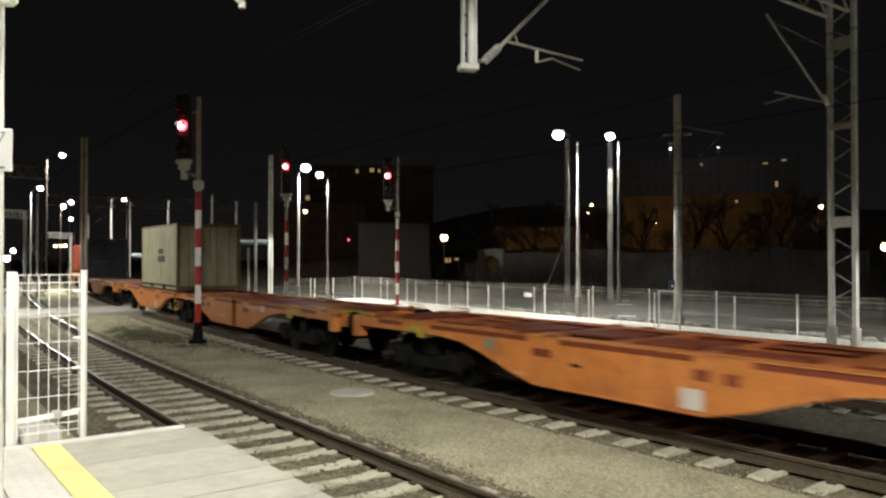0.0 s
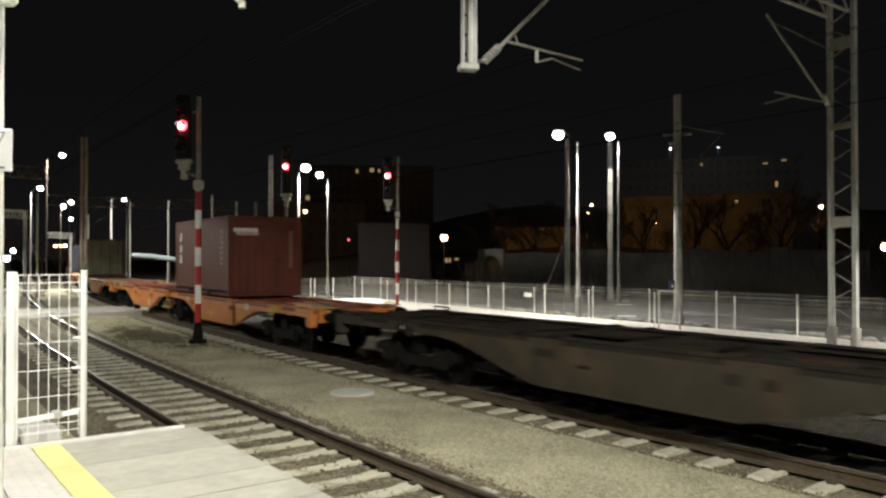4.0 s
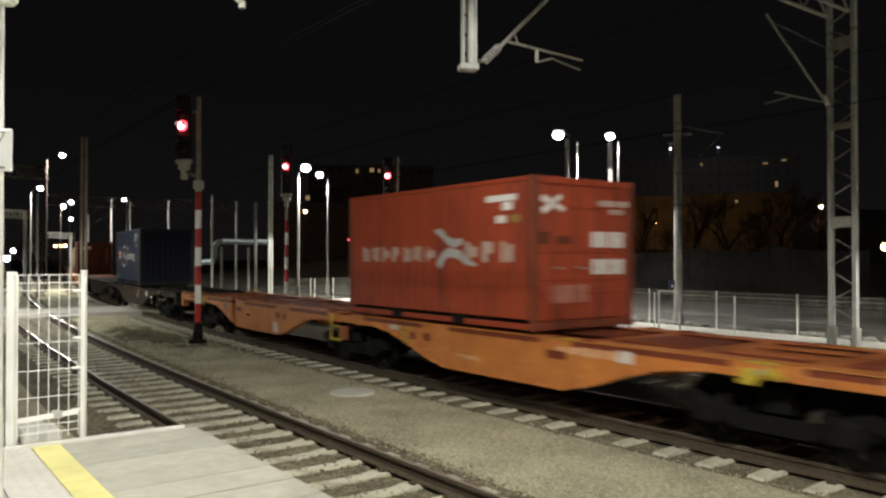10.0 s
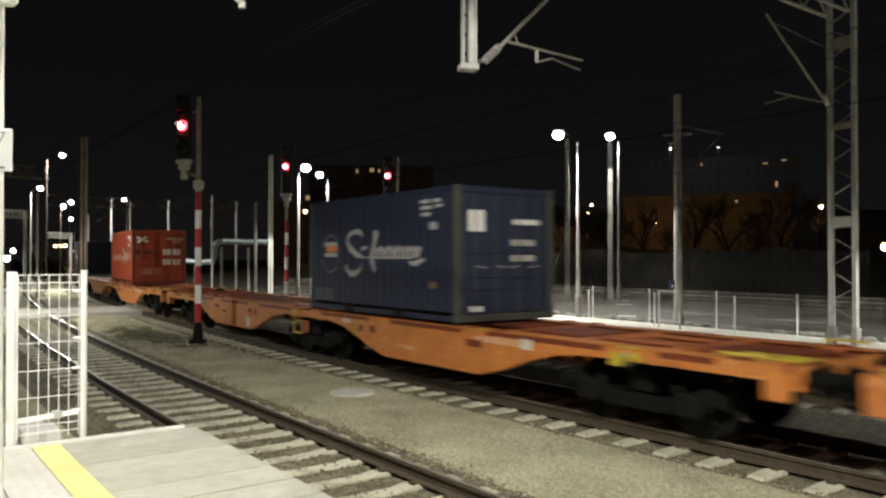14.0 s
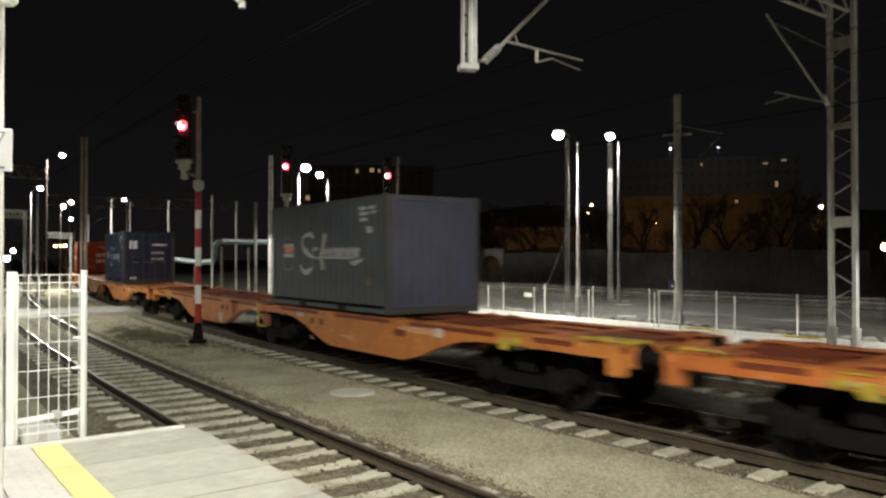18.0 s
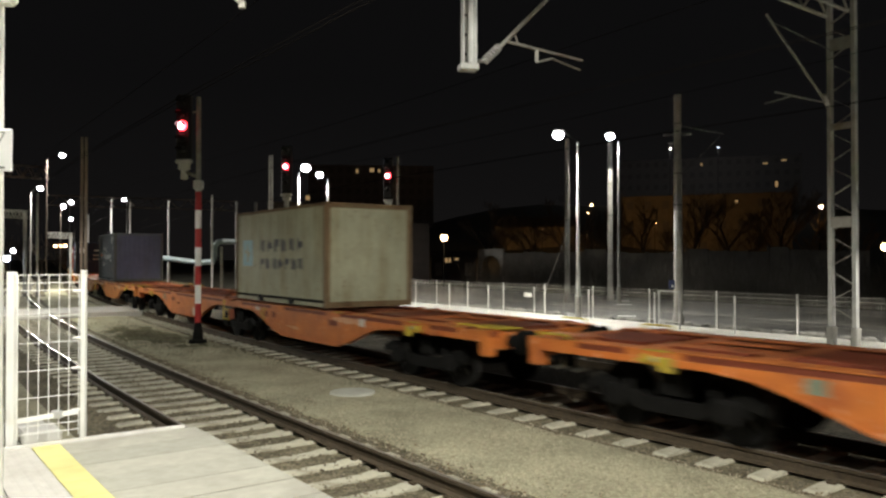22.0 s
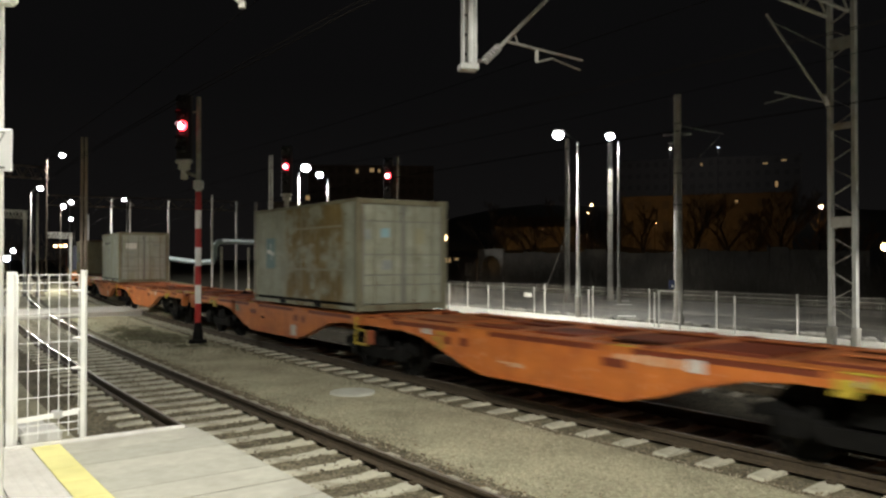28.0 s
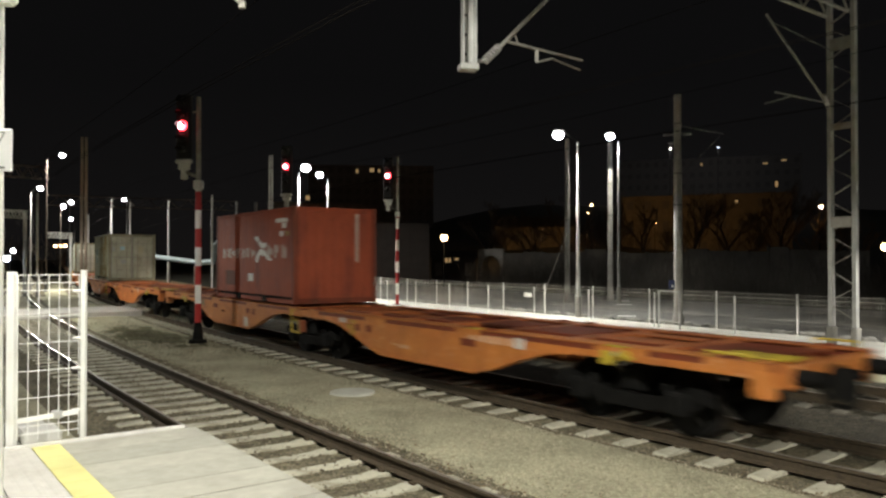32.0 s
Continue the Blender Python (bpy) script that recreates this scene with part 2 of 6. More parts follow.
class Shape:
    """Collects faces for one mesh."""

    def __init__(self, m=None):
        self.v, self.f, self.mi, self.m, self.smooth = [], [], [], m or Matrix.Identity(4), False

    def add(self, verts, faces, mi=0):
        k = len(self.v)
        self.v += [self.m @ Vector(p) for p in verts]
        self.f += [tuple(i + k for i in f) for f in faces]
        self.mi += [mi] * len(faces)
        return self

    def box(self, x0, x1, y0, y1, z0, z1, b=0.0, mi=0):
        if b <= 0:
            vs = [(x, y, z) for x in (x0, x1) for y in (y0, y1) for z in (z0, z1)]
            return self.add(vs, [(0, 1, 3, 2), (4, 6, 7, 5), (0, 4, 5, 1), (2, 3, 7, 6), (0, 2, 6, 4), (1, 5, 7, 3)], mi)
        b = min(b, (x1 - x0) * 0.45, (y1 - y0) * 0.45, (z1 - z0) * 0.45)
        X, Y, Z, vs, idx = (x0, x1), (y0, y1), (z0, z1), [], {}
        for i in (0, 1):
            for j in (0, 1):
                for k in (0, 1):
                    for ax in range(3):
                        p = [X[i], Y[j], Z[k]]
                        for q, e in enumerate((i, j, k)):
                            if q != ax:
                                p[q] += b if e == 0 else -b
                        idx[i, j, k, ax] = len(vs)
                        vs.append(tuple(p))
        fs = []
        for ax in range(3):
            o = [q for q in range(3) if q != ax]
            for e in (0, 1):
                ring = []
                for p, q in ((0, 0), (1, 0), (1, 1), (0, 1)):
                    c = [0, 0, 0]
                    c[ax], c[o[0]], c[o[1]] = e, p, q
                    ring.append(idx[c[0], c[1], c[2], ax])
                fs.append(tuple(ring))
            for p in (0, 1):
                for q in (0, 1):
                    lo, hi = [0, 0, 0], [0, 0, 0]
                    lo[o[0]] = hi[o[0]] = p
                    lo[o[1]] = hi[o[1]] = q
                    hi[ax] = 1
                    fs.append((idx[(*lo, o[0])], idx[(*hi, o[0])], idx[(*hi, o[1])], idx[(*lo, o[1])]))
        fs += [(idx[i, j, k, 0], idx[i, j, k, 1], idx[i, j, k, 2]) for i in (0, 1) for j in (0, 1) for k in (0, 1)]
        return self.add(vs, fs, mi)

    def rod(self, a, b, r0, r1=None, n=8, mi=0, caps=True):
        a, b = Vector(a), Vector(b)
        r1 = r0 if r1 is None else r1
        q = (b - a).to_track_quat("Z", "Y")
        ring = [(math.cos(2 * math.pi * i / n), math.sin(2 * math.pi * i / n)) for i in range(n)]
        vs = [a + q @ Vector((c * r0, s * r0, 0)) for c, s in ring] + [b + q @ Vector((c * r1, s * r1, 0)) for c, s in ring]
        fs = [(i, (i + 1) % n, n + (i + 1) % n, n + i) for i in range(n)]
        if caps:
            fs += [tuple(range(n))[::-1], tuple(range(n, 2 * n))]
        return self.add(vs, fs, mi)

    def bar(self, a, b, w, h=None, mi=0):
        """A square or flat bar from a to b."""
        a, b = Vector(a), Vector(b)
        h = h or w
        q = (b - a).to_track_quat("Z", "Y")
        vs = [p + q @ Vector((x * w / 2, y * h / 2, 0)) for p in (a, b) for x, y in ((-1, -1), (1, -1), (1, 1), (-1, 1))]
        return self.add(vs, [(0, 1, 5, 4), (1, 2, 6, 5), (2, 3, 7, 6), (3, 0, 4, 7), (3, 2, 1, 0), (4, 5, 6, 7)], mi)

    def prism(self, poly, y0, y1, mi=0):
        """A profile in x and z, given thickness along y."""
        n = len(poly)
        vs = [(x, y0, z) for x, z in poly] + [(x, y1, z) for x, z in poly]
        return self.add(vs, [(i, (i + 1) % n, n + (i + 1) % n, n + i) for i in range(n)] + [tuple(range(n))[::-1], tuple(range(n, 2 * n))], mi)

    def lens(self, c, rx, ry, rz, n=14, mi=0):
        rows = 8
        vs, fs = [], []
        for j in range(rows + 1):
            t = math.pi * j / rows
            for i in range(n):
                p = 2 * math.pi * i / n
                vs.append((c[0] + rx * math.sin(t) * math.cos(p), c[1] + ry * math.sin(t) * math.sin(p), c[2] + rz * math.cos(t)))
        for j in range(rows):
            for i in range(n):
                fs.append((j * n + i, (j + 1) * n + i, (j + 1) * n + (i + 1) % n, j * n + (i + 1) % n))
        return self.add(vs, fs, mi)

    def tube(self, pts, r, n=8, mi=0):
        for a, b in zip(pts, pts[1:]):
            self.rod(a, b, r, r, n, mi)
        return self

    def mesh(self, name, mats):
        me = bpy.data.meshes.new(name)
        me.from_pydata([tuple(v) for v in self.v], [], self.f)
        for m in mats if isinstance(mats, (list, tuple)) else [mats]:
            me.materials.append(m)
        if isinstance(mats, (list, tuple)):
            me.polygons.foreach_set("material_index", self.mi)
        if self.smooth:
            me.polygons.foreach_set("use_smooth", [True] * len(me.polygons))
        me.validate()
        me.update()
        return me


def part(name, shape, mats, parent=None, label="", m=None):
    """Links a shape, or a mesh that is shared, as one object under a thing or a part."""
    me = shape if isinstance(shape, bpy.types.Mesh) else shape.mesh(name, mats)
    ob = new(name, me)
    if parent:
        ob.parent = parent
    if m is not None:
        ob.matrix_basis = m
    if label:
        ob["label"] = label
    return ob


def thing(name, label, category, m=None, group="", kind=""):
    ob = new(name)
    ob.empty_display_size = 0.3
    if m is not None:
        ob.matrix_basis = m
    return tagged(ob, label, category, group, kind)


def ribbon(s0, s1, step, profile, closed=False):
    """A profile of (n, z) swept along the line."""
    sh = Shape()
    k = max(1, round((s1 - s0) / step))
    vs, fs, w = [], [], len(profile)
    for i in range(k + 1):
        s = s0 + (s1 - s0) * i / k
        vs += [at(s, n, z) for n, z in profile]
    for i in range(k):
        for j in range(w if closed else w - 1):
            a, b = i * w + j, i * w + (j + 1) % w
            fs.append((a, b, b + w, a + w))
    if closed:
        fs += [tuple(range(w))[::-1], tuple(range(k * w, k * w + w))]
    return sh.add(vs, fs)


def strip(s0, s1, n0, n1, z0, z1, step=2.0):
    return ribbon(s0, s1, step, [(n0, z0), (n0, z1), (n1, z1), (n1, z0)], True)

# ---- ground ----
rnd = random.Random(7)


def rise(x, y):
    """Height of the land: flat by the line, a bank and a hillside behind."""
    d = (x + 10) * RX + (y - 20) * RY
    e = y - 0.25 * x
    z = -0.30
    h = max(0.0, min(1.0, (e - 95) / 130)) * max(0.0, min(1.0, (x + 60) / 90))
    z += 19 * h * h * (3 - 2 * h)
    if e > 60:
        z += 0.8 * noise.noise(Vector((x * 0.03, y * 0.03, 2.0))) * min(1, (e - 60) / 60)
    return z


def ground_sheet():
    xs = [-2500, -1200, -600, -350, -250] + list(range(-200, 261, 12)) + [320, 420, 700, 1300, 2500]
    ys = [-1500, -600, -250, -120, -60] + list(range(-40, 301, 12)) + [340, 420, 600, 1000, 1800, 3000]
    vs = [(x, y, rise(x, y)) for y in ys for x in xs]
    w = len(xs)
    fs = [(j * w + i, j * w + i + 1, (j + 1) * w + i + 1, (j + 1) * w + i) for j in range(len(ys) - 1) for i in range(w - 1)]
    sh = Shape().add(vs, fs)
    sh.smooth = True
    return tagged(part("ground", sh, EARTH), "dark earth and grass reaching back to a hillside", "ground", kind="structure")


ground_sheet()
tagged(part("gravel_yard", strip(-60, 120, -8.9, 4.4, -0.29, -0.262, 3.0), GRIT), "trodden beige grit beside the railway tracks", "ground", kind="structure")
tagged(part("ballast_yard", strip(-60, 120, 4.4, 13.0, -0.29, -0.236, 3.0), DARKBED), "dark ballast around the further tracks", "ground", kind="structure")
tagged(part("far_verge", strip(-60, 120, 13.0, 15.68, -0.29, -0.228, 3.0), GRIT), "pale grit verge below the raised walkway", "ground", kind="structure")


def lumpy(s0, s1, n0, n1, z, amp, step=0.25, wide=0.25):
    """A gently uneven sheet along the line."""
    k, w = round((s1 - s0) / step), round((n1 - n0) / wide)
    vs = []
    for i in range(k + 1):
        s = s0 + (s1 - s0) * i / k
        for j in range(w + 1):
            n = n0 + (n1 - n0) * j / w
            edge = min(1.0, min(n - n0, n1 - n + 0.0001) / 0.35)
            vs.append(at(s, n, z * edge - 0.30 * (1 - edge) + amp * noise.noise(Vector((s * 1.7, n * 1.7, 0.3))) * edge))
    fs = [(i * (w + 1) + j, i * (w + 1) + j + 1, (i + 1) * (w + 1) + j + 1, (i + 1) * (w + 1) + j) for i in range(k) for j in range(w)]
    sh = Shape().add(vs, fs)
    sh.smooth = True
    return sh


tagged(part("grit_path", lumpy(-6, 60, 1.27, 4.22, -0.185, 0.022), GRIT), "uneven beige grit path between two tracks", "ground", kind="structure")



def mossy_patch():
    """Damp dark moss and soil over the grit, with a ragged outline."""
    sh = Shape()
    ds, dn = 0.12, 0.12
    for i in range(100):
        for j in range(24):
            s, n = 21.5 + ds * i, 1.45 + dn * j
            r = ((s + 0.06 - 27.0) / 4.6) ** 2 + ((n + 0.06 - 2.75) / 1.15) ** 2
            if r + 0.9 * noise.noise(Vector((s * 0.9, n * 1.6, 5.0))) + 0.35 * noise.noise(Vector((s * 3.1, n * 3.1, 1.0))) < 0.62:
                vs = [at(a, b, -0.176 + 0.022 * noise.noise(Vector((a * 1.7, b * 1.7, 0.3)))) for a, b in ((s, n), (s + ds, n), (s + ds, n + dn), (s, n + dn))]
                sh.add(vs, [(3, 2, 1, 0)])
    tagged(part("moss_patch", sh, gravel("mossy_soil", (0.10, 0.095, 0.05), (0.20, 0.185, 0.105), (0.14, 0.13, 0.07), 0.03, 0.9)), "damp mossy soil on the grit beside the signal", "soil", kind="stuff")


mossy_patch()

# ---- tracks ----
RAIL = [(-0.036, -0.010), (-0.022, 0.0), (0.022, 0.0), (0.036, -0.010), (0.036, -0.042), (0.010, -0.056), (0.010, -0.142), (0.075, -0.160), (0.075, -0.172), (-0.075, -0.172), (-0.075, -0.160), (-0.010, -0.142), (-0.010, -0.056), (-0.036, -0.042)]


def rail(s0, s1, n, parent):
    sh = ribbon(s0, s1, 1.0, [(n + a, b) for a, b in RAIL], True)
    w = len(RAIL)
    for i in range(len(sh.f) - 2):
        if i % w == 1:
            sh.mi[i] = 1
    return part("rail", sh, [RAILSIDE, RAILTOP], parent)


def sleeper_mesh(mat):
    sh = Shape(Matrix.Rotation(radians(90), 4, "Z"))
    side = [(-1.31, -0.36), (-1.31, -0.225), (-1.28, -0.20), (-0.98, -0.182), (-0.55, -0.182), (-0.40, -0.205), (0.40, -0.205), (0.55, -0.182), (0.98, -0.182), (1.28, -0.20), (1.31, -0.225), (1.31, -0.36)]
    n = len(side)
    vs = [(a, w * s, z) for s in (-1, 1) for a, z in side for w in ((0.145 if z < -0.3 else 0.118),)]
    sh.add(vs, [(i, (i + 1) % n, n + (i + 1) % n, n + i) for i in range(n)] + [tuple(range(n))[::-1], tuple(range(n, 2 * n))])
    return sh.mesh("sleeper", mat)


def clip_mesh():
    sh = Shape()
    for y in (-0.7535, 0.7535):
        for o in (-0.115, 0.115):
            sh.box(-0.05, 0.05, y + o - 0.035, y + o + 0.035, -0.185, -0.150, 0.008)
            sh.rod((-0.03, y + o, -0.16), (0.03, y + o, -0.128), 0.013, n=6)
    return sh.mesh("clip", RAILSIDE)


SLEEPER_MESH, DARK_SLEEPER_MESH, CLIP_MESH = sleeper_mesh(SLEEPER), sleeper_mesh(DARKSLEEPER), clip_mesh()


def heaped(s0, s1, n, step=0.05):
    """Ballast heaped unevenly between the sleepers, lower under the rails."""
    k, w = round((s1 - s0) / step), round(3.4 / step)
    vs = []
    for i in range(k + 1):
        s = s0 + (s1 - s0) * i / k
        for j in range(w + 1):
            a = -1.7 + 3.4 * j / w
            z = -0.229 - 0.03 * max(0.0, 1 - abs(abs(a) - 0.75) / 0.16) - 0.10 * max(0.0, abs(a) - 1.5)
            z += 0.024 * noise.noise(Vector((s * 13, a * 13, 0.7))) + 0.018 * noise.noise(Vector((s * 3.1, a * 3.1, 4.0)))
            vs.append(at(s, n + a, z))
    return Shape().add(vs, [(i * (w + 1) + j, i * (w + 1) + j + 1, (i + 1) * (w + 1) + j + 1, (i + 1) * (w + 1) + j) for i in range(k) for j in range(w)])


def track(name, n, s0, s1, first, label, gap=0.70, clips=40, stone=BALLAST):
    t = thing(name, label, "railway track", kind="structure")
    for side in (-0.7535, 0.7535):
        rail(s0, s1, n + side, t)
    bed = [(n - 2.3, -0.30), (n - 1.62, -0.225), (n - 0.9, -0.222), (n, -0.235), (n + 0.9, -0.222), (n + 1.62, -0.225), (n + 2.3, -0.30)]
    if n == 0.0:
        part("ballast_bed", heaped(2.5, 26.0, n), stone, t, "brown crushed stone ballast")
    part("ballast_bed", ribbon(s0, s1, 1.0, bed), stone, t, "brown crushed stone ballast")
    s = first
    while s > s0:
        s -= gap
    k = 0
    while s < s1 - gap:
        s += gap
        m = on_line(s + rnd.uniform(-0.012, 0.012), n, rnd.uniform(-0.006, 0.004), rnd.uniform(-0.5, 0.5))
        sl = part("sleeper", DARK_SLEEPER_MESH if stone is DARKBED else SLEEPER_MESH, None, t, m=m)
        if s < clips:
            part("clip", CLIP_MESH, None, sl)
    return t


track("track_near", 0.0, -20, 110, 7.95, "near track with concrete sleepers and rusty rails", 0.68)
track("track_train", TRAIN, -20, 130, 15.67, "second track with concrete sleepers under the train", 0.708)
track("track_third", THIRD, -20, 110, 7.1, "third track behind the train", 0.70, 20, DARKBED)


def stones(rows):
    """Loose stones lying on the beds and the path."""
    sh = Shape()
    r = random.Random(11)
    base = [(1, 0, 0), (-1, 0, 0), (0, 1, 0), (0, -1, 0), (0, 0, 1), (0, 0, -0.4)]
    tri = [(0, 2, 4), (2, 1, 4), (1, 3, 4), (3, 0, 4), (2, 0, 5), (1, 2, 5), (3, 1, 5), (0, 3, 5)]
    for count, n, w, sa, sb, z in rows:
        for _ in range(count):
            s = sa + (sb - sa) * r.random() ** 1.5
            d = n + r.uniform(-w, w)
            q = r.uniform(0.007, 0.021) if n else r.uniform(0.014, 0.034)
            c, a = at(s, d, z), r.uniform(0, 6.3)
            vs = []
            for p in base:
                x, y = p[0] * math.cos(a) - p[1] * math.sin(a), p[0] * math.sin(a) + p[1] * math.cos(a)
                k = q * r.uniform(0.6, 1.3)
                vs.append((c.x + x * k, c.y + y * k, c.z + p[2] * k * 0.8))
            sh.add(vs, tri)
    return sh


STONE = surf("loose_stone", (0.25, 0.22, 0.155), (0.12, 0.10, 0.07), 3.0, 0.95)
n_ = STONE.node_tree.nodes
isl = n_.new("ShaderNodeNewGeometry")
STONE.node_tree.links.new(isl.outputs["Random Per Island"], n_["Color Ramp"].inputs[0])
tagged(part("loose_ballast", stones(((5200, 0.0, 1.6, 3.0, 24.0, -0.214), (2600, TRAIN - 1.35, 0.42, 4.0, 24.0, -0.222), (900, 1.15, 0.3, 4.0, 22.0, -0.2))), STONE), "loose crushed stones between the sleepers", "gravel", kind="stuff")
PEBBLE = surf("pale_pebble", (0.46, 0.415, 0.295), (0.31, 0.275, 0.195), 3.0, 0.95)
isl = PEBBLE.node_tree.nodes.new("ShaderNodeNewGeometry")
PEBBLE.node_tree.links.new(isl.outputs["Random Per Island"], PEBBLE.node_tree.nodes["Color Ramp"].inputs[0])
tagged(part("loose_pebbles", stones(((9000, 2.65, 1.35, 3.5, 26.0, -0.186),)), PEBBLE), "small pale pebbles strewn over the grit path", "gravel", kind="stuff")

LITTER = surf("brown_leaf_litter", (0.20, 0.145, 0.08), (0.085, 0.06, 0.035), 3.0, 0.95)
isl = LITTER.node_tree.nodes.new("ShaderNodeNewGeometry")
LITTER.node_tree.links.new(isl.outputs["Random Per Island"], LITTER.node_tree.nodes["Color Ramp"].inputs[0])
tagged(part("leaf_litter", stones(((1500, 1.32, 0.26, 3.5, 22.0, -0.20), (500, 1.75, 0.35, 3.5, 24.0, -0.186), (900, 3.9, 0.35, 4.0, 26.0, -0.205))), LITTER), "brown dirt and leaf litter along the rails", "litter", kind="stuff")


def weeds():
    """Low dark grass growing on the grit by the signal and along the edges."""
    sh = Shape()
    r = random.Random(31)
    for c_s, c_n, ds, dn, k in ((26.5, 2.6, 3.0, 0.7, 6000), (21.5, 3.6, 3.0, 0.3, 1200), (33.0, 2.6, 3.0, 0.9, 900), (16.0, 3.95, 4.0, 0.15, 300), (13.0, 1.5, 4.5, 0.2, 260)):
        for _ in range(k):
            c = at(r.gauss(c_s, ds), r.gauss(c_n, dn), -0.2)
            a, h = r.uniform(0, 6.3), r.uniform(0.03, 0.10)
            d = Vector((math.cos(a), math.sin(a), 0))
            e = Vector((-d.y, d.x, 0)) * 0.006
            sh.add([c - e, c + e, c + d * h * 0.6 + Vector((0, 0, h))], [(0, 1, 2)])
    tagged(part("weeds", sh, surf("dull_grass", (0.085, 0.085, 0.04), (0.05, 0.05, 0.025), 3.0, 0.9)), "low dull grass growing through the grit", "grass", kind="stuff")


weeds()
tagged(part("foot_crossing", strip(37.4, 41.8, -3.4, 4.7, -0.2, 0.014, 1.8), PAVER), "pale concrete foot crossing laid over the track", "crossing", kind="structure")


def manhole():
    t = thing("manhole_cover", "round pale concrete manhole ring in the grit", "manhole", on_line(13.0, 3.08, -0.175))
    sh = Shape()
    n = 28
    for r0, r1, z0, z1 in ((0.46, 0.43, -0.05, 0.022),):
        sh.rod((0, 0, z0), (0, 0, z1), r0, r1, n)
    part("ring", sh, PALECONC, t)
    part("lid", Shape().rod((0, 0, 0.0), (0, 0, 0.028), 0.33, 0.32, n), PALECONC, t)
    part("handle", Shape().rod((-0.06, 0, 0.022), (0.06, 0, 0.022), 0.008), DULL, t)


manhole()

# ---- near platform ----
TOP, P_END = 0.55, 8.45
plat = thing("platform", "low concrete station platform with a yellow safety line", "platform", kind="structure")
part("core", strip(-45, P_END - 0.05, -11, -1.62, -0.3, TOP - 0.075), CONC, plat)
s_ = P_END
while s_ > -6:
    part("edge_slab", strip(s_ - 0.488, s_ - 0.004, -2.855, -1.49, TOP - 0.07, TOP + rnd.uniform(-0.0015, 0.0015), 0.5), CONC, plat)
    part("yellow_tile", strip(s_ - 0.497, s_ - 0.003, -3.115, -2.86, TOP - 0.07, TOP + 0.003, 0.5), YLINE, plat)
    part("tactile_tile", ribbon(s_ - 0.497, s_ - 0.003, 0.5, [(-3.52, TOP - 0.07)] + [(-3.52 + 0.4 * i / 16, TOP + (0.006 if i % 4 in (1, 2) else 0.0)) for i in range(17)] + [(-3.12, TOP - 0.07)], True), PAVER, plat)
    s_ -= 0.5
part("paving", strip(-45, P_END, -11, -6.53, TOP - 0.07, TOP - 0.002), PAVER, plat)
part("paving", strip(-45, s_, -6.53, -3.525, TOP - 0.07, TOP - 0.002), PAVER, plat)
for i_ in range(6):
    n_0 = -6.525 + 0.5 * i_
    s_1 = P_END
    while s_1 > s_ + 0.3:
        part("paver", strip(s_1 - 0.495, s_1 - 0.003, n_0, n_0 + 0.494, TOP - 0.07, TOP + rnd.uniform(-0.003, 0.0), 0.5), PAVER, plat)
        s_1 -= 0.5
part("paving", strip(-45, s_, -3.525, -1.49, TOP - 0.07, TOP - 0.002), PAVER, plat)
part("end_kerb", strip(P_END + 0.002, P_END + 0.06, -11, -1.60, -0.3, TOP + 0.028), KERB, plat, "white edge strip at the platform's end")


tagged(part("concrete_block", Shape(on_line(12.0, -2.6, 0.0)).box(-0.9, 0.9, -0.27, 0.27, -0.3, 0.0, 0.03).box(-0.9, -0.3, -0.24, 0.24, -0.002, 0.16, 0.03), KERB), "pale concrete block on the ground behind the gate", "block")


def wire_panel(parent, p, q, z0, z1, gap, r, rows, mat):
    """A welded wire panel from p to q: uprights and rows of cross wires, one mesh."""
    sh = Shape()
    p, q = Vector(p), Vector(q)
    k = max(1, round((q - p).length / gap))
    for i in range(k + 1):
        c = p.lerp(q, i / k)
        sh.bar((c.x, c.y, z0), (c.x, c.y, z1), 2 * r)
    for z, w in rows:
        sh.bar((p.x, p.y, z), (q.x, q.y, z), 2 * w)
    return tagged(part("wire_panel", sh, mat, parent), kind="stuff")


def platform_gate():
    t = thing("platform_end_gate", "white welded-wire gate closing the platform's end", "gate")
    a, b = at(8.56, -2.62), at(8.58, -3.276)
    part("gate_post", Shape(Matrix.Translation((a.x, a.y, 0))).box(-0.026, 0.026, -0.026, 0.026, 0.2, 2.30, 0.006), WHITEP, t)
    part("gate_post", Shape(Matrix.Translation((b.x, b.y, 0))).box(-0.038, 0.038, -0.038, 0.038, 0.2, 2.29, 0.006), WHITEP, t)
    c, d = a.lerp(b, 0.07), a.lerp(b, 0.92)
    rows = [(2.255, 0.004), (2.175, 0.004), (2.10, 0.004), (1.84, 0.004), (1.57, 0.004), (1.29, 0.004), (1.02, 0.004), (0.74, 0.004), (0.66, 0.004)]
    wire_panel(t, c, d, 0.60, 2.255, 0.088, 0.0035, rows, WHITEP)
    part("lock_bar", Shape().bar((c.x, c.y, 0.84), (d.x, d.y, 0.80), 0.03, 0.05), WHITEP, t)
    part("latch", Shape(Matrix.Translation(a.lerp(b, 0.38))).box(-0.05, 0.05, -0.03, 0.03, 0.79, 0.87, 0.008), GALV, t)
    for z in (0.86, 1.29, 1.60, 2.09):
        part("hinge", Shape().rod(a.lerp(b, 0.02) + Vector((0, 0, z)), a.lerp(b, 0.16) + Vector((0, 0, z)), 0.014), WHITEP, t)


platform_gate()


